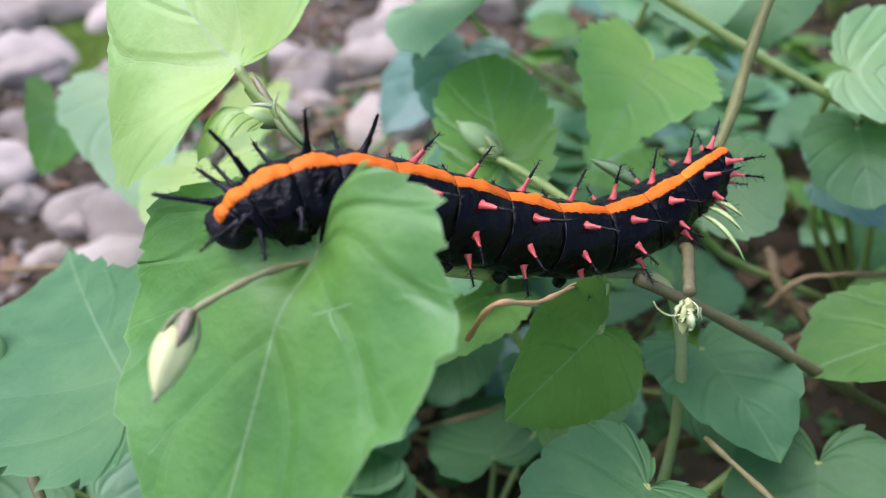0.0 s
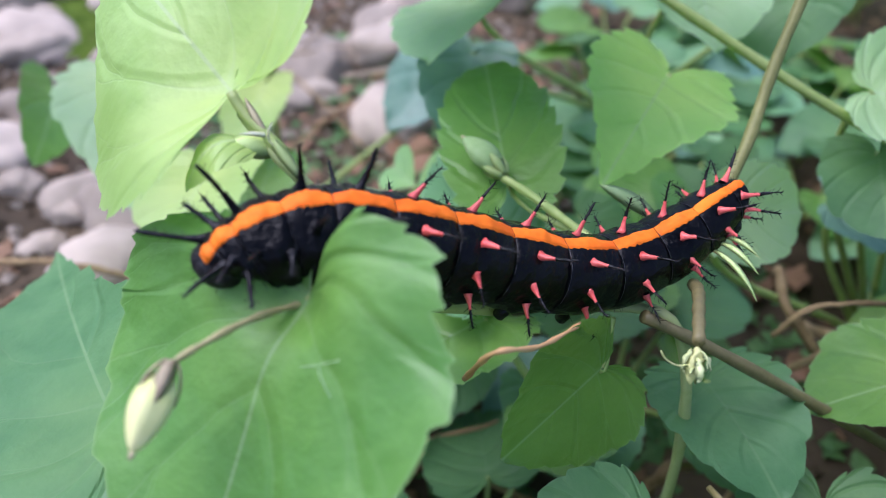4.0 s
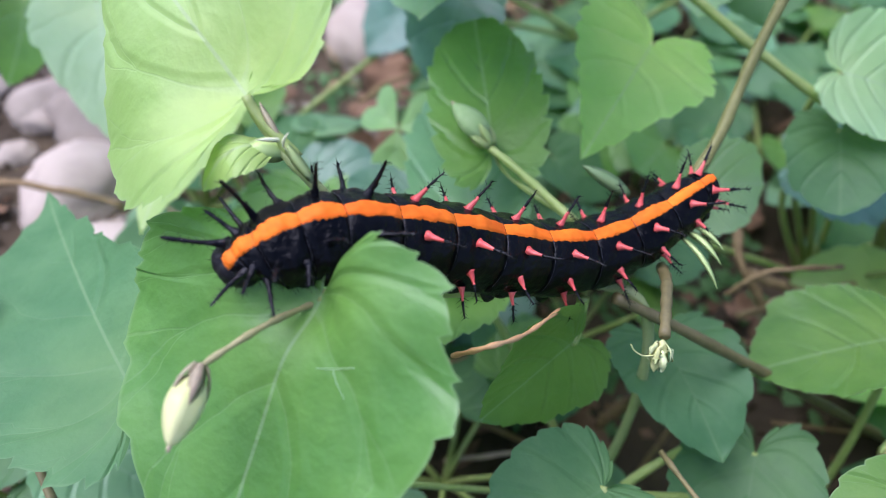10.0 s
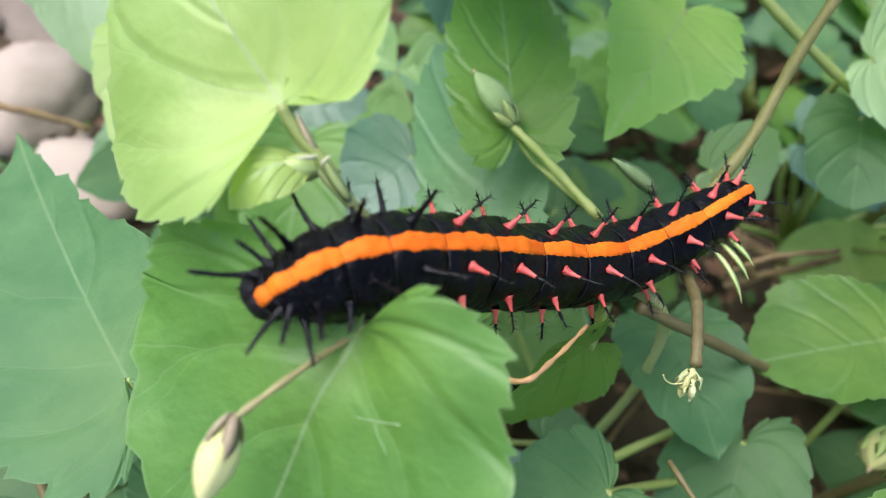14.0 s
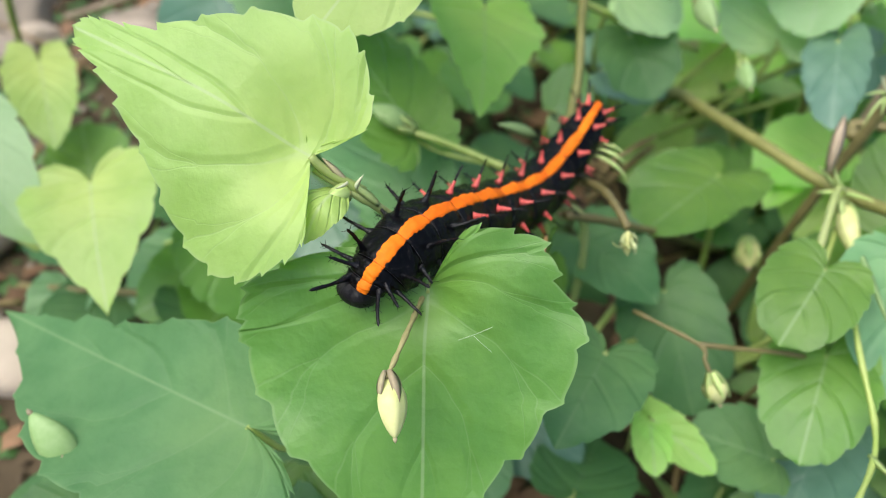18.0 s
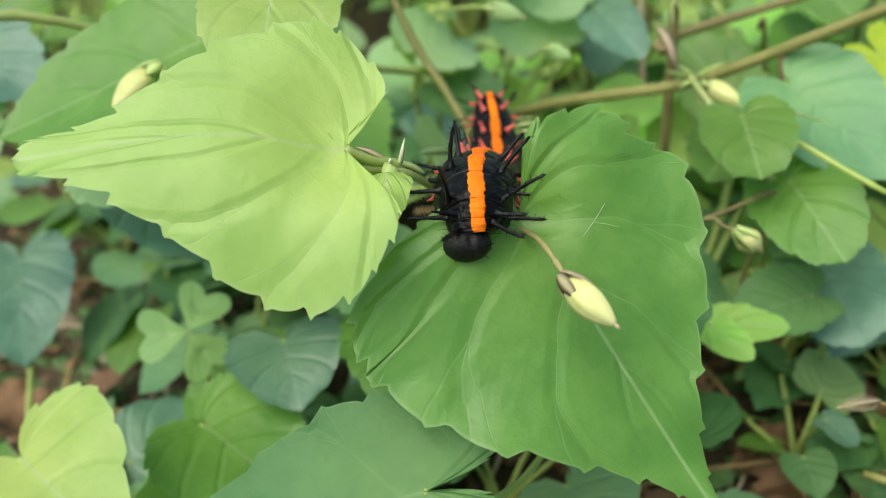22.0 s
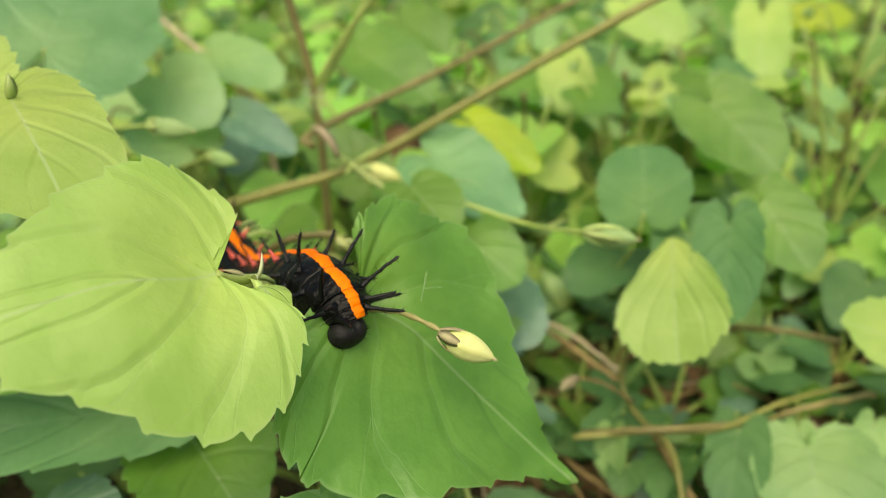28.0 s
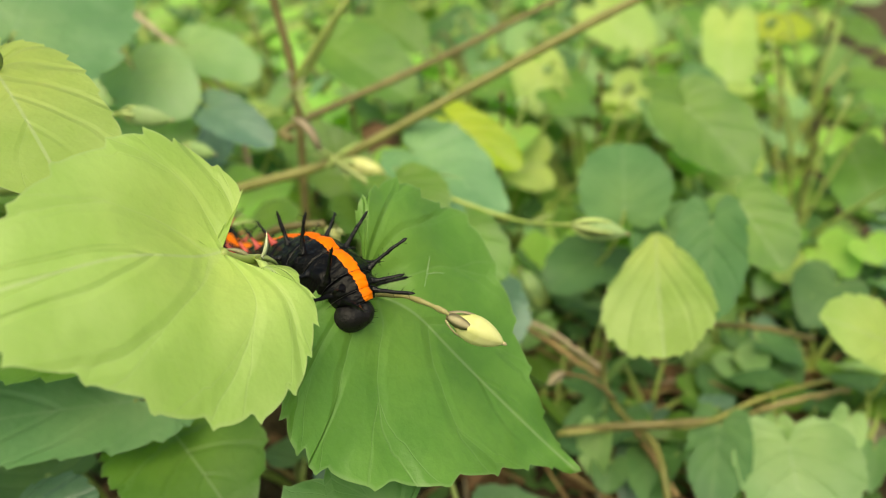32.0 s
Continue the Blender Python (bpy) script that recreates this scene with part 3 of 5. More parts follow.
def along(s):
    """The stripe's place, the girth and the local axes (back, up, side) at s."""
    s = max(0.0, min(s, len(STRIPE) - 1.0001))
    i = int(s)
    ext = [Vector(p) for p in STRIPE]
    p = [ext[max(0, i - 1)], ext[i], ext[i + 1], ext[min(len(ext) - 1, i + 2)]]
    t = s - i
    c = 0.5 * (2 * p[1] + (p[2] - p[0]) * t + (2 * p[0] - 5 * p[1] + 4 * p[2] - p[3]) * t * t + (3 * p[1] - p[0] - 3 * p[2] + p[3]) * t ** 3)
    g = 0.5 * ((p[2] - p[0]) + 2 * (2 * p[0] - 5 * p[1] + 4 * p[2] - p[3]) * t + 3 * (3 * p[1] - p[0] - 3 * p[2] + p[3]) * t * t)
    back = g.normalized()
    up = (DORSAL - back * DORSAL.dot(back)).normalized()
    side = up.cross(back)
    e = t * t * (3 - 2 * t)
    return c, GIRTH[i] * (1 - e) + GIRTH[i + 1] * e, back, up, side


def skin(s, f, an):
    """How far the skin stands out at s, at f of its ring and the angle an: folds, warts and wrinkles."""
    fold = 0.925 + 0.075 * math.sin(math.pi * f) ** 0.6 - (0.012 + 0.016 * abs(math.sin(an))) * (math.exp(-((f - 0.36) / 0.06) ** 2) + math.exp(-((f - 0.70) / 0.06) ** 2))
    x, y = math.cos(an), math.sin(an)
    return fold * (1 + 0.045 * math.cos(an * 6) * math.sin(math.pi * f) ** 2 + 0.03 * noise.noise((s * 3, x * 2, y * 2)) + 0.035 * noise.noise((s * 7, x * 5, y * 5)))


def spine(bm, hairs, root, way, length, thick, red, seed):
    """A bristle, its lower part coral where red and the rest black; its side hairs go to hairs."""
    rnd = random.Random(seed)
    way = way.normalized()
    e = way.orthogonal().normalized()
    g = way.cross(e)
    lean = (e * rnd.uniform(-1, 1) + g * rnd.uniform(-1, 1)) * 0.12
    pts = [root + (way * s + lean * s * s) * length * MM for s in (-0.08, 0.0, 0.13, 0.32, 0.40, 0.5, 0.62, 0.8, 0.94, 1.0)]
    rad = [thick * r * MM for r in ((1.6, 1.08, 0.7, 0.5, 0.44, 0.38, 0.33, 0.27, 0.2, 0.05) if red else (1.7, 1.15, 0.78, 0.66, 0.60, 0.58, 0.53, 0.46, 0.37, 0.1))]
    tube(bm, pts, rad, 8, 0)
    # knobs along the shaft
    for v in bm.verts:
        v.co += Vector((noise.noise(v.co * 5200), noise.noise(v.co * 5200 + Vector((4, 0, 0))), noise.noise(v.co * 5200 + Vector((0, 6, 0))))) * 0.09 * MM
    if red:
        bm.faces.ensure_lookup_table()
        for fc in bm.faces[:8 * 4]:
            fc.material_index = 1
    for k in range(16):
        s = 0.22 + 0.048 * k
        a = k * 2.4 + rnd.uniform(0, 1)
        o = e * math.cos(a) + g * math.sin(a)
        p = root + (way * s + lean * s * s) * length * MM
        tube(hairs, [p, p + (o * 0.85 + way * 0.55).normalized() * rnd.uniform(0.28, 0.6) * MM], [0.034 * MM, 0.010 * MM], 4, 0)


# bristles, in pairs: place along the stripe, angle of the root from the back, angle of the bristle, reach to the rear, length, thickness, red
BRISTLES = [(1.3, 70, 78, -0.3, 2.8, 0.25, 0), (1.25, 42, 50, -0.6, 2.4, 0.24, 0),
            (2.16, 46, 12, -0.2, 3.8, 0.26, 0), (2.8, 60, 88, -0.65, 2.7, 0.24, 0),
            (3.54, 38, 5, 0.1, 3.3, 0.26, 0), (3.75, 72, 86, 0.2, 2.4, 0.22, 0), (4.35, 60, 84, 0.3, 2.3, 0.22, 0), (4.6, 31, 12, 0.5, 2.7, 0.27, 0), (4.5, 104, 110, 0.2, 1.9, 0.18, 1)]
for _k in range(5, 12):
    BRISTLES += [(_k + 0.45, 29, (24, 24, 24, 26, 28, 30, 32)[_k - 5], (1.2, 0.9, 0.75, 0.8, 0.9, 1.1, 1.4)[_k - 5], 2.7, 0.27, 1), (_k + 0.4, 68, 98, 0.35, 2.2, 0.25, 1), (_k + 0.5, 100, 116, 0.3, 2.2, 0.23, 1)]
BRISTLES += [(12.3, 35, 40, 2.2, 2.9, 0.28, 1), (12.45, 80, 84, 1.8, 2.6, 0.25, 1), (12.5, 115, 115, 1.6, 2.0, 0.22, 1)]


def caterpillar():
    ob = thing("caterpillar", V(5, 46, 46), "black spiny caterpillar with orange stripe, resting on a violet", "caterpillar")
    home = V(5, 46, 46)
    around = 48
    for k, (a, b) in enumerate(zip(CUTS, CUTS[1:])):
        # the ring of skin
        bm = bmesh.new()
        rings = []
        steps = 14
        for i in range(steps + 1):
            f = i / steps
            s = a + (b - a) * f
            c, r, back, up, side = along(s)
            centre = c - up * GIRTH_AT(s)
            ring = []
            for j in range(around):
                an = 2 * math.pi * j / around
                lump = skin(s, f, an)
                if math.cos(an) < -0.3:
                    lump *= 0.97
                ring.append(bm.verts.new((centre + (up * math.cos(an) + side * math.sin(an) * 0.97) * r * lump) * MM - home))
            rings.append(ring)
        for p, q in zip(rings, rings[1:]):
            for j in range(around):
                bm.faces.new((p[j], q[j], q[(j + 1) % around], p[(j + 1) % around]))
        bm.faces.new(rings[0])
        bm.faces.new(rings[-1][::-1])
        seg = part("body_segment", bm, M_SKIN, ob)
        # the piece of the orange stripe on it
        bm = bmesh.new()
        rnd = random.Random(k)
        rows = []
        for i in range(19):
            f = 0.005 + 0.99 * i / 18
            s = a + (b - a) * f
            c, r, back, up, side = along(s)
            centre = c - up * GIRTH_AT(s)
            wide = (13.3 if k > 3 else 13.8 if k > 0 else 14.5) - (k > 10) * 1.5
            wide *= (0.84 + 0.20 * math.sin(math.pi * (0.12 + 0.76 * f)) ** 2) * (1 + rnd.uniform(-0.13, 0.13)) * (2.75 / max(r, 1.6)) ** 0.6
            row = []
            for j in range(-4, 5):
                an = radians(wide) * j / 4
                rr = r * skin(s, f, an) + 0.07 - (0.14 if abs(j) == 4 else 0)
                row.append(bm.verts.new((centre + (up * math.cos(an) + side * math.sin(an) * 0.97) * rr) * MM - home))
            rows.append(row)
        for p, q in zip(rows, rows[1:]):
            for j in range(8):
                bm.faces.new((p[j], q[j], q[j + 1], p[j + 1]))
        part("stripe", bm, M_STRIPE, seg, "orange stripe along the back")
        # thin grey line where the ring meets the next, a painted glint on the fold
        bm = bmesh.new()
        c, r, back, up, side = along(a + 0.012)
        centre = c - up * GIRTH_AT(a)
        line = []
        for j in range(-12, 13):
            an = radians(7.5 * j)
            line.append((centre + (up * math.cos(an) + side * math.sin(an) * 0.97) * r * (0.942 + 0.012 * noise.noise((k * 5, j * 0.7, 0)))) * MM - home)
        tube(bm, line, [0.035 * MM * (0.3 + abs(noise.noise((k * 3, j * 0.5, 9)))) for j in range(25)], 5)
        part("crease", bm, M_FOLD_GLINT, seg)
        # bristles rooted on this ring
        tufts = bmesh.new()
        for row, (at, deg, lean, tail, ln, th, red) in enumerate(q for q in BRISTLES if a <= q[0] < b):
            c, r, back, up, side = along(at)
            centre = c - up * GIRTH_AT(at)
            for sign in (1, -1):
                an, aim = radians(deg) * sign, radians(lean if sign > 0 or deg > 50 or at < 2 else lean + 26) * sign
                o = up * math.cos(an) + side * math.sin(an)
                way = (up * math.cos(aim) + side * math.sin(aim)) * math.sqrt(max(0.1, ln * ln - tail * tail)) + back * tail
                bm = bmesh.new()
                spine(bm, tufts, (centre + o * r * 0.97) * MM - home, way, ln * (0.55 if sign < 0 and 2.5 < at < 4.4 and deg > 50 else 1), th, red, k * 10 + row * 2 + (sign > 0))
                part("spine", bm, (M_BLACK, M_RED), seg)
        if k == 0:
            c, r, back, up, side = along(0.5)
            centre = c - up * GIRTH_AT(0.5)
            for deg, way, ln in ((50, Vector((-3.3, -1.3, 1.1)), 3.8), (-40, Vector((-1.6, -2.5, 0.3)), 3.2)):
                o = up * math.cos(radians(deg)) + side * math.sin(radians(deg))
                bm = bmesh.new()
                spine(bm, tufts, (centre + o * r * 0.97) * MM - home, way, ln, 0.26, 0, int(deg) + 99)
                part("spine", bm, (M_BLACK, M_RED), seg)
        tagged(part("spine_hair", tufts, M_BLACK, seg), kind="stuff")
        # short fine glossy hairs all over the ring, also standing in for skin glints
        bm = bmesh.new()
        for _ in range(36):
            at = a + (b - a) * rnd.random()
            an = radians(rnd.choice((-1, 1)) * rnd.uniform(18, 130))
            c, r, back, up, side = along(at)
            o = up * math.cos(an) + side * math.sin(an)
            root = c - up * GIRTH_AT(at) + o * r * 0.96
            tube(bm, [root * MM - home, (root + (o + back * rnd.uniform(-0.4, 0.8) + side * rnd.uniform(-0.4, 0.4)) * rnd.uniform(0.2, 0.5)) * MM - home], [0.022 * MM, 0.006 * MM], 3)
        tagged(part("body_hair", bm, M_GLINT, seg), kind="stuff")
    # head
    c, r, back, up, side = along(0.0)
    hc = c - up * 1.45 - back * 0.9 + Vector((0, 0.8, 0.1))
    bm = bmesh.new()
    bmesh.ops.create_icosphere(bm, subdivisions=4, radius=1)
    for v in bm.verts:
        p = v.co.copy()
        groove = 0.10 * math.exp(-(p.x / 0.12) ** 2) * max(0, p.z + 0.3)
        q = side * p.x * 1.72 + up * p.z * 1.62 * (1 - groove) - back * p.y * 1.25
        v.co = (hc + q * (1 + 0.025 * noise.noise(p * 3))) * MM - home
    rnd = random.Random(5)
    head = part("head", bm, M_HEAD, ob, "dull black round head with short hairs")
    for k in range(34):
        z, a = rnd.uniform(-0.9, 0.75), rnd.uniform(0.1, math.pi - 0.1)
        w = math.sqrt(1 - z * z)
        o = side * w * math.cos(a) * 1.72 + up * z * 1.62 - back * w * math.sin(a) * 1.25
        if k == 0:
            bm = bmesh.new()
        tube(bm, [(hc + o) * MM - home, (hc + o * rnd.uniform(1.12, 1.28)) * MM - home], [0.028 * MM, 0.006 * MM], 3, 0)
    tagged(part("head_hair", bm, M_BLACK, head), kind="stuff")
    # legs under the thorax and belly
    for s, ln, th in ((0.5, 1.5, 0.36), (1.4, 1.6, 0.38), (2.4, 1.7, 0.4), (5.5, 0.6, 0.7), (6.5, 0.6, 0.7), (7.5, 0.6, 0.7), (8.5, 0.6, 0.7), (12.4, 1.3, 0.7)):
        c, r, back, up, side = along(s)
        centre = c - up * GIRTH_AT(s)
        for sign in (1, -1):
            an = radians(148) * sign
            o = up * math.cos(an) + side * math.sin(an)
            root = centre + o * r * 0.9
            bm = bmesh.new()
            pts = [root, root + (o + side * sign * 0.3) * ln * 0.5, root + (o * 0.6 - up * 0.7) * ln]
            tube(bm, [p * MM - home for p in pts], [th * MM, th * 0.8 * MM, th * (0.25 if ln > 1.4 else 0.7) * MM], 8)
            part("leg", bm, M_BLACK, ob)
    return ob


def GIRTH_AT(s):
    s = max(0.0, min(s, len(GIRTH) - 1.0001))
    i = int(s)
    t = s - i
    e = t * t * (3 - 2 * t)
    return GIRTH[i] * (1 - e) + GIRTH[i + 1] * e


caterpillar()

# ---- plants ----
p1 = Plant(22, 46, "violet with one large green leaf and pale lime leaves")
p2 = Plant(42, 36, "violet with brownish branching stems and green leaves")
p3 = Plant(34, 140, "violet with bright heart-shaped leaves over the stones")
p4 = Plant(-34, 92, "violet with pale heart-shaped leaves among the stones")
p5 = Plant(62, 84, "violet with rounded green leaves, some coloured bluish for sky gloss")
p6 = Plant(50, 46, "violet with shaded leaves low over the soil")
p7 = Plant(66, 0, "violet with rounded green leaves and one yellow leaf")
p8 = Plant(44, -34, "violet with drooping yellow-green leaves over dry litter")
p9 = Plant(110, -20, "violet farther off with sunlit leaves")

# the two large leaves by the caterpillar
BROAD = [(-0.132, 0.309, [(0, 0), (-0.12, 0.03), (-0.112, 0.56), (0.003, 0.934), (0.147, 1.022), (0.194, 1.035), (0.461, 0.793), (0.70, 0.40), (0.86, 0.15), (1, 0)]),
         (-0.024, 0.198, [(0, 0), (-0.179, 0.181), (-0.208, 0.314), (-0.164, 0.591), (-0.026, 0.69), (0.123, 0.823), (0.429, 0.585), (0.66, 0.30), (0.86, 0.12), (1, 0)])]
HIGH = [(0.056, 0.481, [(0, 0), (0.042, 0.096), (-0.014, 0.12), (-0.149, 0.353), (-0.016, 0.752), (0.145, 0.84), (0.455, 0.588), (0.683, 0.26), (0.89, 0.15), (0.965, 0.10), (1, 0)]),
        (-0.494, -0.185, [(0, 0), (0.002, 0.189), (-0.141, 0.527), (-0.108, 0.796), (0.019, 1.027), (0.226, 1.025), (0.461, 0.715), (0.693, 0.327), (0.89, 0.15), (0.965, 0.10), (1, 0)])]
p1.leaf((-7.64, 36.67, 54.26), (-14.96, 19.87, 37.27), (-0.456, -0.418, 0.785), 15.04, "green", "large green heart-shaped leaf with toothed edge under the caterpillar", 0.6, (4, 45.5, 45), 2, bite=0.05, wave=0.03, bow=(-0.075, 0.23), outlines=BROAD, rise=-0.099, dip=2.83)
p1.leaf((-13.46, 46.99, 61.48), (-26.45, 64.74, 63.78), (-0.265, -0.366, 0.892), 10.58, "lime", "pale lime-green heart-shaped leaf with toothed edge", 0.45, (-10, 44.5, 58.6), 2, bite=0.052, teeth=17, wave=0.02, bow=(-0.032, 0.237), outlines=HIGH, rise=-0.013, dip=3.17, dip_wide=5.0)
p1.leaf((-23.20, 38.23, 40.23), (-40.61, 66.14, 30.43), (-0.493, -0.003, 0.870), 10.22, "dull", "broad bluish green leaf lying lower", 0.35, None, 2, shape=HALF, bow=(0.046, -0.09), right_half=(1.173, 0.762, 0.206, -0.011, 0.719, 0.004), left_half=(1.044, 1.079, 0.332, 0.067, 1.13, 0.059))
# stems
p1.stem([(22, 46, -2), (22, 46.5, 25), (19, 47.5, 41), (13, 49.5, 42), (5, 46.4, 45.4), (-3, 43.6, 50.2), (-9.4, 44.0, 57.6), (-13.1, 47.2, 59.9)], 0.54, M_STEM_PALE, 0.42)
p1.stem([(13, 49.5, 42), (20, 55, 44.5), (25.5, 61.2, 48.4), (29, 68, 55), (34, 76, 66)], 0.62, M_STEM_OLIVE, 0.52)
p1.stem([(20, 50, 44), (18.6, 45.6, 47.2), (17.6, 42.2, 48.2), (16.9, 39.4, 48.4)], 0.5, M_STEM_BROWN, 0.42)
p6.stem([(77, 55.5, -2), (60, 52.7, 11), (42, 49.9, 24.8), (24.1, 47, 38.4), (15.5, 46.6, 43.6)], 0.62, M_STEM_BROWN, 0.5)
p6.stem([(16, 40, -2), (22.9, 42.8, 15.4), (30.1, 45.2, 23.5)], 0.55, M_STEM_GREEN, 0.45)
p2.stem([(74, 88, -2), (68, 82, 12), (58, 73, 29), (50.5, 60, 37.6), (49.6, 49, 40.6), (49.3, 36.6, 43.7), (49.2, 18.4, 52.5), (49, 0, 61.5), (48.5, -14, 68)], 1.0, M_STEM_OLIVE, 0.66)
p2.stem([(52, 42, -2), (54, 42, 30), (55.6, 41.7, 53), (56.4, 44, 68.3), (57, 47, 84)], 0.75, M_STEM_BROWN, 0.6)
p2.stem([(55.8, 42.2, 54), (54.2, 36.0, 63), (51.6, 30.0, 70)], 0.42, M_STEM_GREEN, 0.4)
p2.stem([(56.2, 43.2, 45.0), (60.3, 42.4, 46.2), (76.4, 15.6, 51.7), (93.0, -13.5, 59.2)], 0.7, M_STEM_BROWN, 0.6)
p2.stem([(55.6, 41.7, 53), (56, 37, 60), (57, 31, 70)], 0.5, M_STEM_GREEN, 0.45)
p3.stem([(-34, 135, -2), (-30, 128, 40), (-8, 106, 66), (12, 92, 58.5), (26, 84, 52), (40, 76, 46), (56, 70, 40)], 0.62, M_STEM_GREEN, 0.55)

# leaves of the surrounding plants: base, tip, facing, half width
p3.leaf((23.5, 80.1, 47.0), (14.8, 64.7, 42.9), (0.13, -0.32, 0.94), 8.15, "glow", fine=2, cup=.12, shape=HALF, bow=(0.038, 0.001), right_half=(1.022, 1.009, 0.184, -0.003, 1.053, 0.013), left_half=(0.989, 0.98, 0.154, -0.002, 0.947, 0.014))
p3.leaf((5.8, 65.6, 43.4), (4.0, 85.0, 45.5), (-0.2, -0.18, 0.96), 5.9, "green", fine=2, stalk=.3, way=(12.9, 54.8, 43.9), shape=ROUND, bow=(0.04, 0.02), right_half=(1.0, 0.98, 0.12, 0.0, 1.0, 0.0), left_half=(1.0, 1.0, 0.10, 0.0, 1.0, 0.0))
p3.leaf((2.9, 96.2, 41.2), (-0.1, 84.4, 35.6), (-0.01, -0.42, 0.91), 6.5, "blue_sheen")
p3.leaf((2.6, 94.6, 49.0), (-2.4, 80.7, 47.2), (-0.43, 0.04, 0.90), 8.80, "mint_sheen", bow=(0.036, -0.007), right_half=(1, 0.982, 0.181, -0.001, 1.002, -0), left_half=(1.007, 1.012, 0.195, 0.001, 1.008, 0.001))
p3.leaf((28.4, 96.9, 52.8), (30.3, 86.7, 46.8), (0.23, -0.46, 0.86), 9.03, "mint_sheen", bow=(0.051, 0.002), right_half=(1, 0.996, 0.208, 0.001, 0.996, -0.001), left_half=(1, 0.993, 0.191, -0.001, 1.004, 0.001))
p3.leaf((43.5, 102.7, 49.5), (41.7, 92.7, 42.9), (-0.59, -0.37, 0.71), 8.78, "deep", bow=(0.046, -0.005), right_half=(1, 0.99, 0.184, -0.002, 1.017, 0.001), left_half=(1, 1.004, 0.2, 0.001, 1.003, 0.001))
p5.leaf((43.9, 76.8, 47.6), (54.1, 74.7, 45.9), (0.03, -0.53, 0.85), 7, "mint_sheen", shape=ROUND)
p5.leaf((28.3, 66.6, 38.8), (37.7, 69.9, 36.9), (0.37, -0.72, 0.59), 5.24, "mint_sheen", shape=ROUND, bow=(0.038, -0.002), right_half=(1, 0.998, 0.185, -0.003, 1.007, 0.002), left_half=(1, 0.991, 0.194, -0.001, 0.994, -0.002))
p5.leaf((47.8, 79.3, 31.7), (60.2, 76.2, 29.3), (0.10, -0.33, 0.94), 6.75, "blue_sheen", shape=ROUND, bow=(0.036, -0.004), right_half=(1, 1.008, 0.202, -0.003, 1, 0.002), left_half=(0.999, 1.004, 0.196, 0, 1, -0))
p6.leaf((12.5, 44.5, 39.8), (4.9, 39.1, 35.2), (0.50, -0.85, 0.17), 8.03, "green", fine=2, cup=.1, way=(13, 47, 43), bow=(0.003, -0.015), right_half=(1.012, 1.001, 0.194, -0.003, 1.006, 0.001), left_half=(0.961, 0.988, 0.167, -0.013, 0.969, -0.003))
p6.leaf((24.6, 51.2, 30.8), (28.0, 38.9, 30.1), (-0.06, -0.07, 1.00), 6.58, "deep", bow=(0.058, 0.012), right_half=(0.994, 0.992, 0.202, 0.003, 0.955, -0.004), left_half=(1, 0.993, 0.199, -0.001, 0.985, -0.002))
p6.leaf((46.8, 51.3, 34.1), (33.2, 49.2, 29.5), (-0.35, 0.35, 0.87), 9.14, "green", fine=2, bow=(0.019, -0.013), right_half=(1.058, 1.02, 0.143, -0.004, 1.122, 0.008), left_half=(0.981, 1.007, 0.166, 0.002, 1.007, 0.007))
p4.leaf((-29.3, 82.1, 31.3), (-31.8, 64.7, 27.0), (-0.23, -0.20, 0.95), 8.58, "lime", shape=HALF, bow=(0.042, 0.004), right_half=(0.941, 0.957, 0.187, -0.001, 0.941, -0.01), left_half=(1.049, 1.052, 0.23, -0.001, 1.017, 0.001))
p4.leaf((-63.0, 113.2, 25.1), (-58.5, 93.9, 23.3), (0.68, 0.09, 0.72), 5.75, "green", bow=(0.076, 0.016), right_half=(1, 0.99, 0.209, 0.001, 0.989, -0.002), left_half=(0.991, 1.007, 0.201, 0.002, 1.001, 0.001))
p4.leaf((-46.3, 101.2, 33.3), (-36.9, 78.1, 27.4), (0.1, -0.35, 0.93), 8.42, "mint_sheen", bow=(0.08, 0.021), right_half=(0.999, 0.988, 0.202, 0.005, 0.946, -0.004), left_half=(1, 1, 0.2, -0, 1, -0))
p1.leaf((4.0, 64.6, 70.6), (-9.5, 57.2, 64.6), (-0.30, -0.24, 0.92), 6.3, "lime", fine=2, stalk=0.4, way=(34, 76, 66), shape=ROUND, bow=(0.03, 0.0), right_half=(1.05, 1.0, 0.04, -0.02, 1.1, 0.0), left_half=(1.05, 1.0, 0.03, -0.02, 1.1, 0.0), bite=0.05, teeth=13)
p1.leaf((11.3, 71.6, 70.4), (18.7, 80.1, 79.8), (-0.53, -0.37, 0.76), 6, "lime", fine=2, stalk=0.4, way=(34, 76, 66), shape=HALF)
p1.leaf((4.7, 77.4, 62.5), (-10.3, 96.8, 55.5), (-0.54, -0.11, 0.84), 10.01, "green", fine=2, stalk=.4, way=(34, 76, 66), bow=(-0.003, -0.021), right_half=(1, 0.992, 0.19, -0.002, 0.992, 0), left_half=(1, 0.994, 0.187, -0.005, 0.981, 0.003))
p4.leaf((-31.0, 120.4, 23.2), (-32.5, 102.6, 20.1), (0.01, -0.17, 0.98), 5.5, "lime", stalk=.25)
p4.leaf((-14.0, 75.1, 24.2), (-14.8, 62.4, 17.5), (-0.07, -0.46, 0.88), 8.34, "green", fine=2, bow=(0.035, -0.005), right_half=(1.005, 1.001, 0.166, -0.003, 0.993, 0.009), left_half=(1.05, 1.002, 0.168, 0.001, 0.973, 0.011))
p4.leaf((2.1, 131.6, 25.0), (-10.5, 118.2, 16.2), (-0.16, -0.43, 0.89), 9, "blue_sheen")
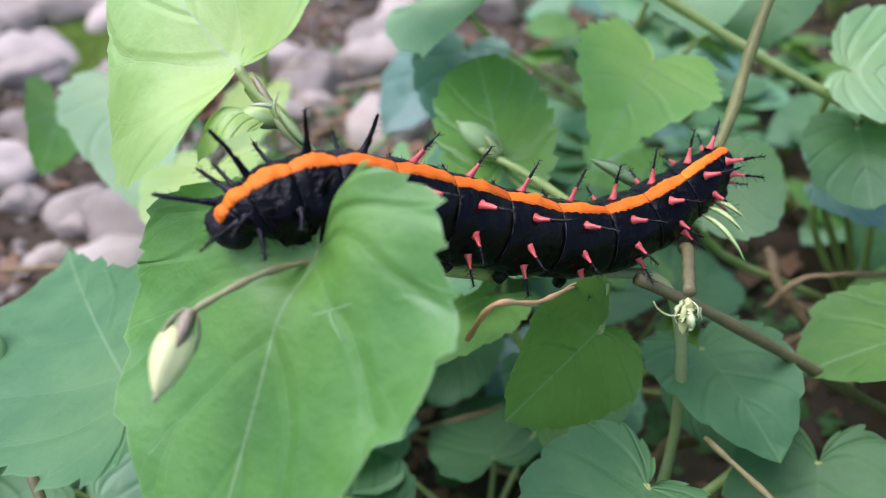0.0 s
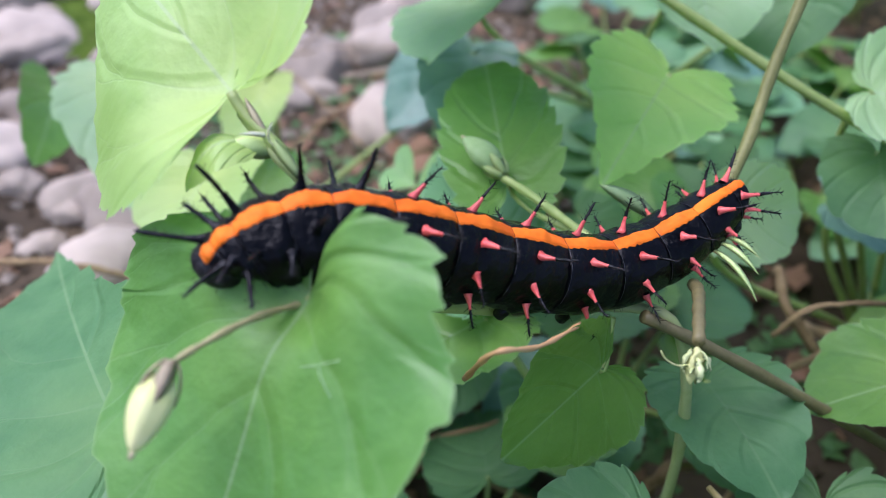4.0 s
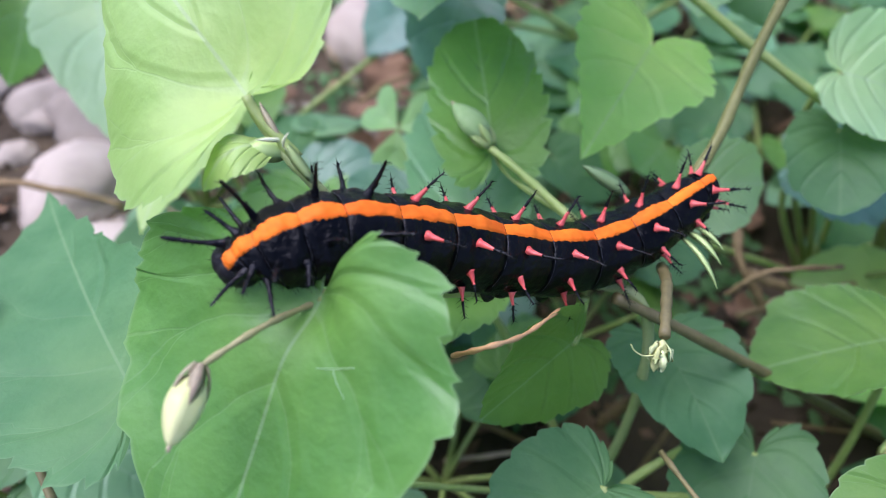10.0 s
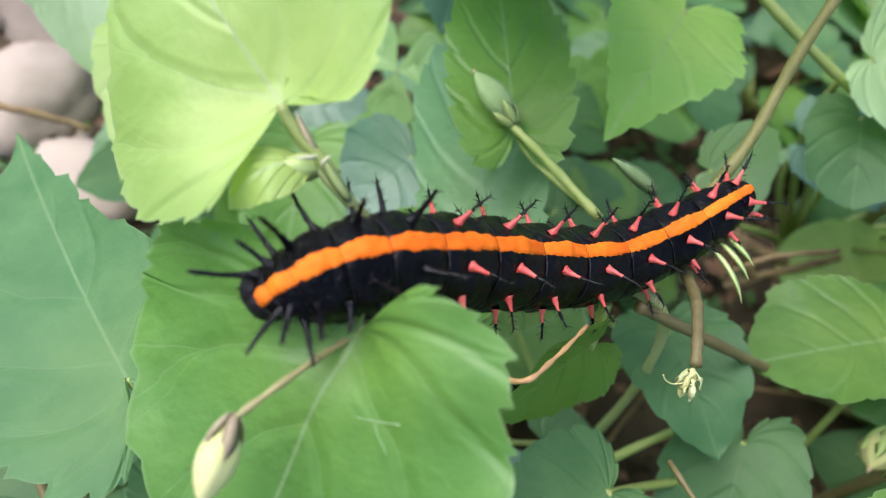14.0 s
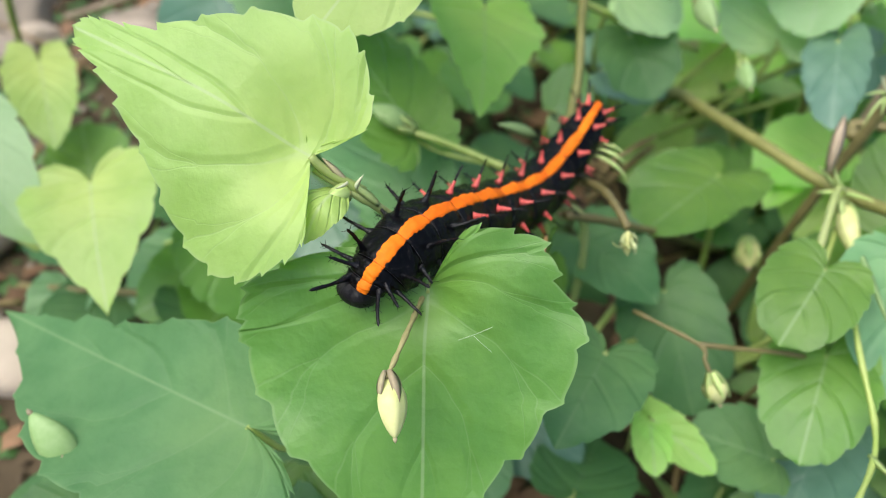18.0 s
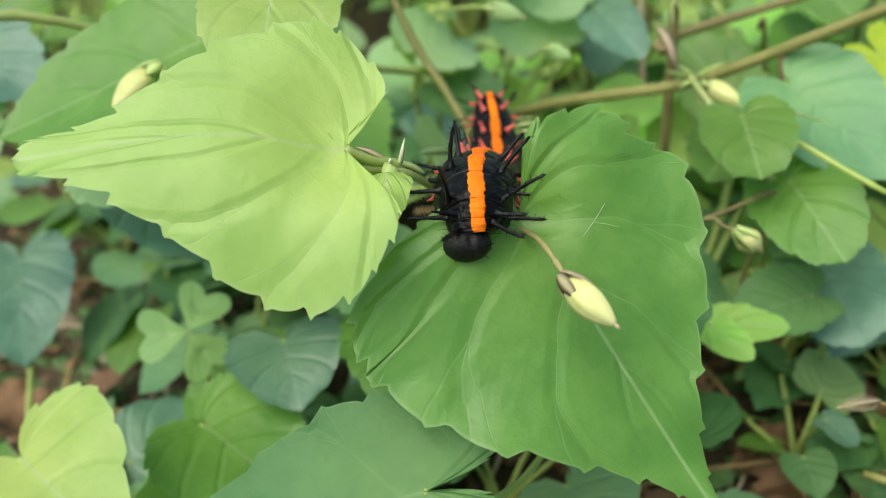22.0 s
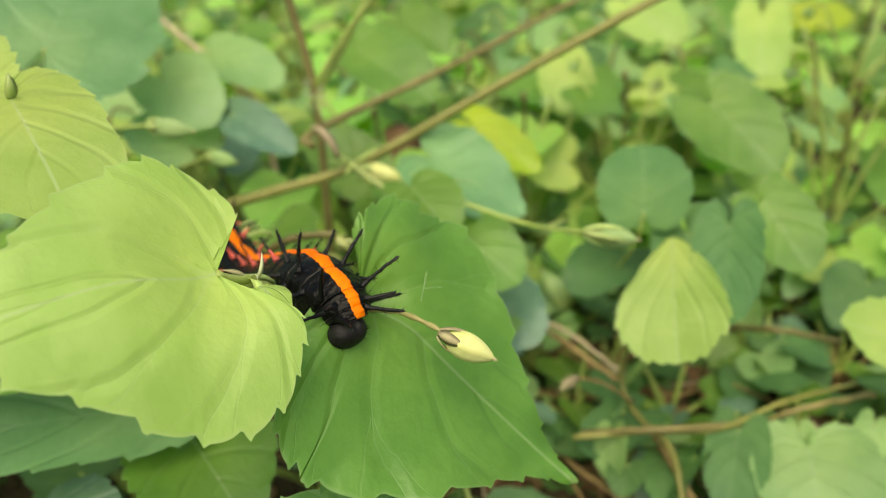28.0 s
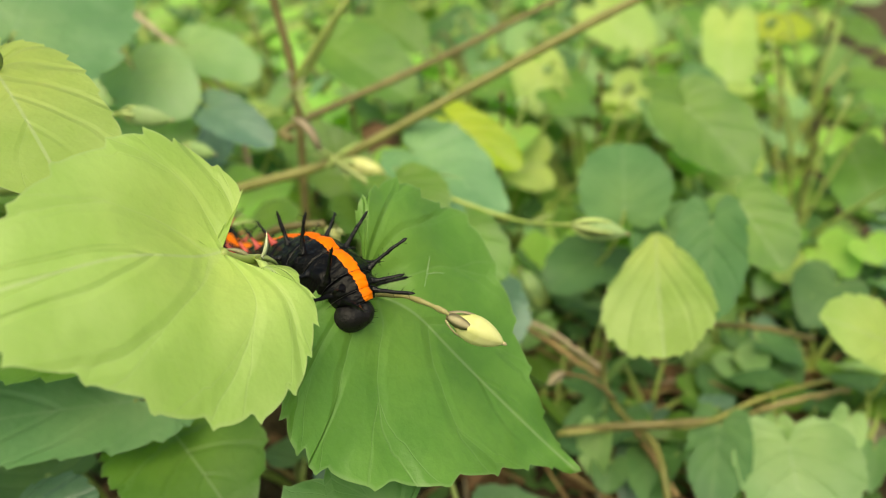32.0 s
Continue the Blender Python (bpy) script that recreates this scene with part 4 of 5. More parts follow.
p4.leaf((-1.7, 72.3, 27.6), (-8.2, 65.4, 24.6), (-0.18, -0.24, 0.95), 6.5, "blue_sheen")
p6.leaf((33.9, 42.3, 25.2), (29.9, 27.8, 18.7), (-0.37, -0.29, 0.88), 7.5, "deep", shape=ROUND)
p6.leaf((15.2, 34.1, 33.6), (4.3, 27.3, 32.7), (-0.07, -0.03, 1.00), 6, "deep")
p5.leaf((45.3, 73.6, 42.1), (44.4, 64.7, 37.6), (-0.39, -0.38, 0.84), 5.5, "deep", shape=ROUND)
p2.leaf((56.4, 32.0, 32.1), (43.6, 33.5, 31.9), (-0.04, -0.19, 0.98), 6, "green", shape=ROUND)
p2.leaf((59.8, 26.3, 35.6), (46.2, 23.9, 30.9), (-0.31, -0.08, 0.95), 8.5, "green", shape=ROUND)
p5.leaf((84.6, 59.8, 39.1), (71.2, 58.8, 35.1), (-0.27, -0.21, 0.94), 6, "blue_sheen", shape=ROUND)
p5.leaf((93.5, 51.8, 31.7), (80.6, 48.1, 27.6), (-0.27, -0.12, 0.95), 5, "deep", shape=ROUND)
p5.leaf((64.8, 64.2, 43.5), (70.5, 73.0, 48.2), (-0.41, -0.21, 0.89), 8, "mint_sheen", shape=ROUND)
p5.leaf((51.5, 81.7, 48.0), (47.2, 74.5, 42.6), (-0.42, -0.38, 0.83), 4.5, "green", shape=ROUND)
p6.leaf((49.8, 18.8, 22.1), (36.8, 23.5, 25.6), (0.14, -0.31, 0.94), 5.5, "green")
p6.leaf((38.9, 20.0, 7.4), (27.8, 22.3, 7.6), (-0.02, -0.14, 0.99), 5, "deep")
p6.leaf((54.8, 12.2, 9.1), (39.1, 15.2, 9.6), (0.01, -0.11, 0.99), 6.5, "blue_sheen")
p7.leaf((46.2, 24.6, 45.0), (38.6, 11.6, 37.6), (-0.52, -0.17, 0.83), 7.7, "cool", stalk=.3, bow=(0.02, -0.01), right_half=(0.997, 1.021, 0.19, -0.007, 1.074, 0.008), left_half=(1.03, 0.998, 0.174, -0.003, 0.999, 0))
p6.leaf((30.5, 18.0, 25.2), (24.6, 25.6, 23.6), (-0.45, 0.05, 0.89), 4.6, "dull", stalk=.3, shape=ROUND, way=(44, 16, -1))
p6.leaf((39.5, 18.2, 24.6), (29.0, 11.6, 20.4), (-0.50, 0.10, 0.86), 6.6, "blue_sheen", stalk=.3, shape=ROUND, way=(46, 20, -1))
p6.leaf((35.5, 22.4, 37.4), (26.8, 15.0, 32.8), (-0.52, 0.05, 0.85), 6.0, "green", stalk=.3, shape=ROUND, way=(44, 26, 10))
p2.leaf((36.6, 28.6, 44.6), (28.0, 24.6, 41.0), (-0.50, -0.10, 0.86), 4.8, "green", stalk=.3, shape=ROUND, way=(46, 34, 42))
p7.leaf((57.9, 16.1, 45.6), (49.3, 6.6, 39.9), (-0.66, 0.17, 0.73), 4.2, "yellow", stalk=.3, shape=ROUND)
p7.leaf((41.0, -8.0, 35.1), (50.2, -10.6, 42.9), (-0.59, 0.24, 0.77), 7.2, "dull", shape=ROUND, stalk=.3, bow=(0.051, -0), right_half=(1.013, 1.003, 0.2, 0.001, 1.006, 0), left_half=(0.993, 1.01, 0.212, -0.002, 0.986, 0.003))
p8.leaf((27.5, -7.0, 37.5), (11.5, -2.2, 28.0), (-0.30, 0.50, 0.80), 7.0, "lime", shape=DROOP, fine=2, stalk=.3, way=(33, -12, 12), bow=(0.05, 0.05))
p8.leaf((24.6, -13.6, 40.0), (13.8, -9.2, 31.0), (-0.45, 0.45, 0.77), 4.8, "deep", stalk=.3, shape=ROUND, way=(36, -20, 10))
p8.leaf((38.3, -14.5, 31.9), (28.5, -17.8, 22.4), (-0.72, 0.26, 0.64), 6, "deep", stalk=.3, shape=ROUND, way=(44, -24, -1))
p9.leaf((72.5, -33.2, 40.8), (58.0, -40.9, 31.7), (-0.61, 0.25, 0.75), 8, "green", stalk=.3, shape=ROUND)
p9.leaf((118.3, -66.4, 46.3), (101.2, -59.7, 31.9), (-0.52, 0.34, 0.78), 7, "lime", stalk=.3, shape=ROUND)
p9.leaf((145.9, -94.3, 38.6), (143.3, -108.7, 38.5), (-0.71, 0.13, 0.69), 5, "yellow", stalk=.3, shape=ROUND)
p8.leaf((45.9, -31.1, 32.0), (35.7, -35.5, 23.6), (-0.67, 0.24, 0.70), 6, "green", stalk=.3, shape=ROUND, way=(56, -33, -1))
p8.leaf((8.7, -21.3, 12.8), (-3.3, -18.0, 6.5), (-0.38, 0.30, 0.87), 8, "fresh", stalk=.3, shape=ROUND, way=(18, -25, -1))
p8.leaf((13.8, -37.9, 23.8), (16.0, -27.1, 28.4), (-0.58, -0.22, 0.78), 6, "lime", stalk=.3, shape=ROUND, way=(23, -42, -1))
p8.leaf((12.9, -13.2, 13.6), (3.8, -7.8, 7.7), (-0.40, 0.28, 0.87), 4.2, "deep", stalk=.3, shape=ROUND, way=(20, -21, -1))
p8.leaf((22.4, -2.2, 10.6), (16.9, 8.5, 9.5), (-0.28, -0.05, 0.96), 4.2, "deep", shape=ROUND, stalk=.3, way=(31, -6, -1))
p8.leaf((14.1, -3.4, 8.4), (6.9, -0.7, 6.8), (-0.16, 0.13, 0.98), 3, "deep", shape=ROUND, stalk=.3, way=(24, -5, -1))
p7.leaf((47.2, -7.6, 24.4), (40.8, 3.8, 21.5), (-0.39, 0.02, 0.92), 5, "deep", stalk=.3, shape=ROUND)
p5.leaf((54.1, 79.2, 64.0), (79.0, 76.0, 73.0), (-0.36, -0.30, 0.88), 14.0, "cool", fine=2, shape=ROUND, way=(66, 96, 40), bow=(0.06, 0.02), right_half=(1.15, 1.0, -0.06, 0.0, 1.0, 0.0), left_half=(1.1, 1.0, 0.05, 0.0, 1.0, 0.0))
p5.leaf((86.0, 60.9, 54.0), (76.4, 48.1, 49.9), (-0.51, 0.10, 0.85), 6, "fresh", shape=ROUND)
p5.leaf((71.8, 67.9, 53.7), (62.9, 59.0, 47.6), (-0.54, -0.04, 0.84), 6.5, "mint_sheen", shape=ROUND)
p5.leaf((66.0, 56.4, 48.2), (56.7, 46.1, 43.7), (-0.49, 0.06, 0.87), 4.2, "blue_sheen", shape=ROUND)
p7.leaf((93.7, 33.9, 51.1), (78.8, 20.0, 43.2), (-0.55, 0.11, 0.83), 7, "green", stalk=.3, shape=ROUND)
p2.leaf((63.6, 34.4, 35.1), (72.1, 44.4, 41.4), (-0.59, -0.01, 0.81), 6, "green", shape=ROUND)
p9.leaf((120.5, 22.2, 50.9), (109.2, 12.6, 45.2), (-0.54, 0.15, 0.83), 6, "green", stalk=.3, shape=ROUND)
p9.leaf((104.2, -12.3, 42.4), (93.8, -10.6, 33.3), (-0.63, 0.21, 0.75), 6, "lime", stalk=.3, shape=ROUND)
p9.leaf((160.5, -48.2, 42.9), (144.4, -59.1, 31.8), (-0.67, 0.31, 0.67), 9, "lime", stalk=.3, shape=ROUND)
p9.leaf((104.5, -49.1, 35.1), (89.2, -56.3, 24.3), (-0.63, 0.25, 0.73), 8, "deep", stalk=.3, shape=ROUND)
p9.leaf((148.9, -117.8, 25.0), (127.4, -125.4, 10.2), (-0.61, 0.34, 0.71), 10, "green", stalk=.3, shape=ROUND)
p8.leaf((81.1, -80.8, 23.6), (66.9, -80.5, 12.3), (-0.57, 0.39, 0.72), 8, "green", stalk=.3, shape=ROUND, way=(90, -85, -1))
p4.leaf((3.1, 130.6, 58.2), (-17.9, 109.6, 43.2), (-0.13, -0.48, 0.87), 9, "fresh", stalk=0)
p4.leaf((5.4, 126.7, 59.8), (3.5, 109.6, 52.9), (-0.26, -0.33, 0.91), 8, "blue_sheen", stalk=0)
p1.leaf((4.6, 60.5, 36.0), (3.4, 88.0, 35.0), (-0.36, -0.25, 0.90), 6.6, "cool", fine=2, stalk=.35, way=(13, 49, 42), shape=ROUND)
p1.leaf((4.1, 57.3, 32.0), (-8.3, 49.7, 29.0), (-0.27, -0.00, 0.96), 8, "green", fine=2)

# ---- buds, pods, bracts, fibres, twigs ----


def scale_on(plant, a, b, face, width, mat, bend, name, label):
    bm = bmesh.new()
    scale_leaf(bm, V(*a) - plant.at, V(*b) - plant.at, face, width * MM, bend)
    return part(name, bm, mat, plant.ob, label)


def wilted(plant, at):
    """A shrivelled pale flower hanging from its stalk: crumpled petals round a limp heart, and one curled thread."""
    rnd = random.Random(8)
    c = V(*at) - plant.at
    down = Vector((-0.25, -0.62, -0.74)).normalized()
    e = down.orthogonal().normalized()
    g = down.cross(e)
    bm = bmesh.new()
    ovoid(bm, c - down * 1.3 * MM, c + down * 1.2 * MM, 0.52 * MM, 5, 15, 12)
    for v in bm.verts:
        v.co += Vector((noise.noise(v.co * 1900), noise.noise(v.co * 1900 + Vector((7, 0, 0))), noise.noise(v.co * 1900 + Vector((0, 9, 0))))) * 0.28 * MM
    flower = part("wilted_flower", bm, M_BUD, plant.ob, "shrivelled pale green flower")
    for k in range(9):
        a = 0.7 * k + rnd.uniform(-0.2, 0.2)
        o = e * math.cos(a) + g * math.sin(a)
        start = c + down * rnd.uniform(-1.3, -0.2) * MM + o * 0.25 * MM
        bm = bmesh.new()
        scale_leaf(bm, start, start + (down * rnd.uniform(0.7, 1.9) + o * rnd.uniform(0.1, 0.75)) * MM, o, rnd.uniform(0.22, 0.42) * MM, rnd.uniform(-0.1, 0.4), 7)
        for v in bm.verts:
            v.co += Vector((noise.noise(v.co * 2300), noise.noise(v.co * 2300 + Vector((5, 0, 0))), noise.noise(v.co * 2300 + Vector((0, 3, 0))))) * 0.22 * MM
        part("petal", bm, M_PETAL, flower)
    bm = bmesh.new()
    tube(bm, [c + p for p in spline([V(0, 0, 0.2), V(-1.2, -0.3, 0.3), V(-2.1, -0.3, 0.9), V(-2.5, -0.2, 1.5)], 4)], 0.06 * MM, 5)
    part("tendril", bm, M_BUD, flower)


def fibre(a, b, c):
    bm = bmesh.new()
    o = V(*b)
    tube(bm, [p - o for p in spline([V(*a), V(*b), V(*c)], 5)], 0.018 * MM, 5)
    ob = new("fibre", mesh_of(bm, "fibre", M_HAIR))
    ob.location = o
    return tagged(ob, "thin white plant fibre lying on a green leaf", "fibre", "fibres")


def twig(a, b, c, radius, mat):
    bm = bmesh.new()
    o = V(*b)
    path = spline([V(*a), V(*b), V(*c)], 7)
    rnd = random.Random(int(abs(a[0] * 31 + a[1] * 7)))
    tube(bm, [p - o + Vector((rnd.uniform(-1, 1), rnd.uniform(-1, 1), rnd.uniform(-1, 1))) * radius * 0.25 * MM for p in path], [radius * MM * rnd.uniform(0.75, 1.1) for _ in path], 7)
    ob = new("twig", mesh_of(bm, "twig", mat))
    ob.location = o
    return tagged(ob, "thin dry brown twig among the low plants", "twig", "twigs")


M_PETAL = plain_material("withered_petal", (0.38, 0.44, 0.16), (0.52, 0.56, 0.30), 0.6, 0.3, 700, 0.5)
M_BRACT = plain_material("bract", (0.40, 0.54, 0.16), (0.52, 0.63, 0.25), 0.45, 0.5, 500, 0.2, 0.15)
M_HAIRY = plain_material("stipule_pale", (0.55, 0.60, 0.36), (0.70, 0.72, 0.50), 0.5, 0.4, 500, 0.2, 0.3)
p1.stem([(-5.6, 39.0, 52.4), (-7.5, 37.2, 53.2), (-10.5, 34.0, 54.6), (-13.4, 31.2, 54.6), (-14.2, 30.5, 54.2)], 0.23, M_STEM_TAN, 0.2)
bud_on(p1.ob, p1.at, (-14.0, 30.6, 54.2), (-15.09, 26.82, 52.18), 1.0, "flower_bud", "pale cream-yellow closed flower bud with brown sepals", M_BUD, M_SEPAL, 4, 0.42, 5)
p1.leaf((-11.3, 45.4, 58.4), (-15.9, 42.4, 57.2), (-0.45, -0.35, 0.82), 1.9, "lime", "curled pale green young leaf folded along its midrib", 0, None, 2, shape=NARROW, cup=-0.55, bow=(0.36, 0.1), bite=0.03, wave=0.06)
scale_on(p1, (-10.9, 45.0, 58.5), (-13.4, 44.4, 59.4), (-0.3, -0.6, 0.7), 0.8, M_BRACT, 0.2, "leaf_sheath", "pale green sheath round the stem")
scale_on(p1, (-11.2, 45.3, 59.6), (-12.6, 46.8, 61.2), (-0.2, -0.7, 0.6), 0.26, M_SEPAL, 0.1, "stipule", "pinkish papery stipule")
scale_on(p1, (-10.4, 44.8, 58.9), (-10.3, 44.0, 61.2), (-0.6, -0.5, 0.4), 0.2, M_HAIRY, 0.2, "stipule", "")
scale_on(p1, (-11.0, 45.4, 59.3), (-12.6, 44.3, 60.1), (-0.2, -0.7, 0.6), 0.16, M_HAIRY, 0.2, "stipule", "")
scale_on(p1, (-9.0, 43.6, 57.6), (-11.2, 45.4, 59.6), (0.1, -0.7, 0.6), 0.36, M_BRACT, 0.12, "stipule", "")
p1.stem([(1.8, 39.9, 43.5), (3.3, 36.2, 50.2), (6.5, 39.2, 47.7), (9.9, 43.0, 46.1)], 0.22, M_FIBRE, 0.16)
scale_on(p1, (21.2, 51.1, 46.7), (23.8, 46.9, 45.2), (0.0, -0.7, 0.7), 0.26, M_BRACT, 0.25, "stipule", "")
scale_on(p1, (21.7, 51.5, 47.1), (23.9, 48.3, 46.7), (0.0, -0.7, 0.7), 0.26, M_BRACT, 0.25, "stipule", "")
scale_on(p1, (22.3, 51.8, 47.4), (24.0, 49.1, 47.6), (0.0, -0.7, 0.7), 0.26, M_BRACT, 0.25, "stipule", "")
scale_on(p1, (17.8, 57.3, 45.3), (13.3, 59.1, 47.0), (0.0, -0.5, 0.8), 0.75, M_POD, 0.1, "stipule", "")
bud_on(p1.ob, p1.at, (0.4, 81.5, 60.2), (-4.6, 84.3, 57.2), 1.55, "seed_pod", "ribbed pale green seed pod on a thin stalk", M_BUD, M_BRACT, 5, 0.22, 5)
p1.stem([(6.5, 78.2, 60.0), (3.6, 79.7, 60.3), (0.3, 81.5, 59.9)], 0.25, M_STEM_GREEN, 0.2)
bud_on(p3.ob, p3.at, (5.1, 64.2, 44.6), (1.6, 68.6, 45.6), 1.2, "seed_pod", "pale green seed pod", M_POD, M_BRACT, 5, 0.3, 3)
p3.stem([(12.9, 54.8, 43.9), (7.9, 60.4, 44.6), (5.0, 64.3, 44.2)], 0.45, M_STEM_GREEN, 0.36)
_q = random.Random(8)
for _k in range(7):
    scale_on(p2, (55.3 + _q.uniform(-.7, .7), 41.7, 52.4 + 0.5 * _k), (55.3 + _q.uniform(-2, 1), 41.7 + _q.choice((-1, 1)) * _q.uniform(1.5, 2.6), 53.6 + 0.5 * _k), (-0.8, 0, 0.6), 0.18, M_HAIRY, 0.2, "stipule", "")
p2.stem([(49.0, 37.0, 44.2), (47.3, 36.9, 44.6), (40.6, 32.0, 42.8), (35.8, 28.1, 41.6), (31.7, 24.0, 39.3)], 0.42, M_STEM_PALE, 0.5)
scale_on(p2, (46.8, 38.9, 46.2), (50.9, 42.9, 50.3), (-0.7, -0.3, 0.6), 0.7, M_STRAW, 0.3, "withered_leaf", "dry curled tan leaf at the joint")
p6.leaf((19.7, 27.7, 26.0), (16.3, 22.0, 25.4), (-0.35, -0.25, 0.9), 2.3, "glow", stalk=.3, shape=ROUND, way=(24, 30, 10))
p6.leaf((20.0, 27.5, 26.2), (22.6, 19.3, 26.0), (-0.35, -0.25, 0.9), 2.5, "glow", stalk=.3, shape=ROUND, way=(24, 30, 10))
p5.stem([(74, 50, -2), (77, 52.5, 40), (80.1, 55.1, 47.6), (100.3, 73.4, 59.1)], 0.6, M_STRAW, 0.5)
scale_on(p7, (81, 25, 38), (79, 31, 27), (-0.8, 0.2, 0.5), 5.0, M_DEAD, 0.2, "withered_leaf", "withered tan leaf hanging on the stem")
for _k in range(6):
    scale_on(p6, (30.1, 45.2, 23.3), (30.1 + _q.uniform(-1, 2.6), 45.2 + _q.uniform(-3.4, 2.4), 23.8 + _q.uniform(-1.6, 2.4)), (-0.3, -0.3, 0.9), 0.34, M_BRACT, 0.2, "bract", "")
scale_on(p1, (4.2, 64.7, 70.5), (4.0, 64.2, 72.8), (-0.6, -0.5, 0.6), 0.5, M_BRACT, 0.2, "stipule", "folded pale green stipule")
bud_on(p5.ob, p5.at, (44.7, 64.5, 54.3), (42.4, 58.4, 53.7), 1.3, "seed_pod", "ribbed pale green seed pod", M_POD, M_BRACT, 5, 0.3, 3)
p5.stem([(54.5, 80.1, 50.2), (47.6, 70.8, 53.3), (44.7, 64.4, 54.3)], 0.35, M_STEM_GREEN, 0.3)
bud_on(p5.ob, p5.at, (50.9, 58.5, 46.7), (48.8, 54.3, 46.1), 1.15, "seed_pod", "ribbed pale green seed pod", M_POD, M_BRACT, 5, 0.3, 3)
p5.stem([(60.8, 66.7, 41.0), (53.9, 61.6, 44.9), (50.8, 58.4, 46.7)], 0.3, M_STEM_GREEN, 0.28)
bud_on(p2.ob, p2.at, (46.9, 35.2, 44.3), (43.0, 29.2, 43.3), 1.1, "flower_bud", "slim white-green bud", M_BUD, M_BRACT, 4, 0.4, 5)
scale_on(p2, (49.2, 36.6, 43.7), (47.9, 39.4, 46.7), (-0.8, 0.1, 0.5), 0.35, M_BRACT, 0.2, "stipule", "")
scale_on(p2, (49.2, 36.6, 43.7), (46.0, 38.4, 43.6), (-0.8, 0.1, 0.5), 0.35, M_BRACT, 0.2, "stipule", "")
scale_on(p2, (49.2, 36.6, 43.7), (47.5, 40.7, 45.5), (-0.8, 0.1, 0.5), 0.35, M_BRACT, 0.2, "stipule", "")
scale_on(p2, (49.2, 36.6, 43.7), (47.0, 32.6, 47.3), (-0.8, 0.1, 0.5), 0.35, M_BRACT, 0.2, "stipule", "")
scale_on(p2, (49.2, 36.6, 43.7), (44.6, 34.8, 42.1), (-0.8, 0.1, 0.5), 0.35, M_BRACT, 0.2, "stipule", "")
scale_on(p2, (55.6, 41.7, 53.2), (52.4, 40.0, 52.2), (-0.8, 0.1, 0.5), 0.25, M_BRACT, 0.2, "stipule", "")
scale_on(p2, (55.6, 41.7, 53.2), (53.5, 38.9, 54.5), (-0.8, 0.1, 0.5), 0.25, M_BRACT, 0.2, "stipule", "")
scale_on(p2, (55.6, 41.7, 53.2), (53.2, 43.4, 52.4), (-0.8, 0.1, 0.5), 0.25, M_BRACT, 0.2, "stipule", "")
scale_on(p2, (55.6, 41.7, 53.2), (51.5, 40.6, 50.3), (-0.8, 0.1, 0.5), 0.25, M_BRACT, 0.2, "stipule", "")
scale_on(p2, (46.0, 32.9, 43.2), (36.9, 18.7, 44.1), (-0.6, 0.1, 0.8), 0.32, M_POD, 0.06, "bract", "narrow green bract")
bud_on(p2.ob, p2.at, (18.9, 8.3, 44.3), (16.5, 2.6, 43.8), 1.3, "flower_bud", "yellow-green flower bud with pointed sepals", M_POD, M_BRACT, 5, 0.75, 5)
p2.stem([(49.2, 36.6, 43.7), (36.6, 22.5, 42.1), (30.2, 12.8, 40.2), (18.9, 8.3, 44.3)], 0.32, M_STEM_GREEN, 0.28)
scale_on(p2, (27.9, 11.9, 40.5), (26.1, 8.6, 42.6), (-0.6, 0.1, 0.8), 0.3, M_BRACT, 0.1, "stipule", "")
bud_on(p7.ob, p7.at, (51.6, 1.5, 12.5), (55.0, 4.5, 17.7), 2.0, "seed_pod", "pale yellow-green hanging pod", M_POD, M_BRACT, 4, 0.3, 3)
p7.stem([(66.0, 0.0, 0.0), (55.3, -4.6, -4.3), (51.6, 1.5, 12.4)], 0.4, M_STEM_GREEN, 0.3)
bud_on(p6.ob, p6.at, (21.2, 25.4, 38.2), (21.1, 23.1, 36.4), 1.2, "flower_bud", "small yellow-green flower bud", M_BUD, M_BRACT, 5, 0.8, 5)
p6.stem([(19.6, 36.2, 36.8), (22.1, 29.0, 38.7), (21.6, 27.2, 38.4), (21.2, 25.4, 38.2)], 0.24, M_STEM_BROWN, 0.2)
p6.stem([(40.0, 26.0, 0.0), (38.0, 27.0, 20.0), (36.2, 23.1, 35.0), (22.1, 29.0, 38.7)], 0.34, M_STEM_BROWN, 0.28)
bud_on(p4.ob, p4.at, (-37.3, 43.3, 34.8), (-39.6, 48.1, 38.4), 1.45, "seed_pod", "ribbed pale green seed pod", M_POD, M_SEPAL, 5, 0.3, 3)
p4.stem([(-29.0, 31.3, 27.5), (-34.1, 38.7, 31.7), (-36.0, 41.6, 34.2), (-37.3, 43.3, 34.8)], 0.42, M_STEM_BROWN, 0.35)
bud_on(p6.ob, p6.at, (48.8, 43.6, 27.6), (46.2, 40.2, 27.0), 1.7, "flower_bud", "pale green bud with ragged sepals", M_BUD, M_BRACT, 6, 0.9, 5)
wilted(p1, (16.7, 38.6, 47.0))
fibre((-7.4, 31.8, 53.4), (-6.3, 31.35, 54.15), (-5.1, 30.95, 55.0))
fibre((-6.35, 31.3, 54.0), (-6.1, 30.6, 53.9), (-5.55, 29.75, 53.45))
twig((-24.1, 163.3, 3.0), (-9.9, 160.7, 7.0), (7.4, 168.3, 4.0), 0.558, M_STRAW)
twig((-18.3, 169.6, 0.0), (-4.8, 166.6, 4.0), (7.6, 177.9, 1.0), 0.496, M_TWIG)
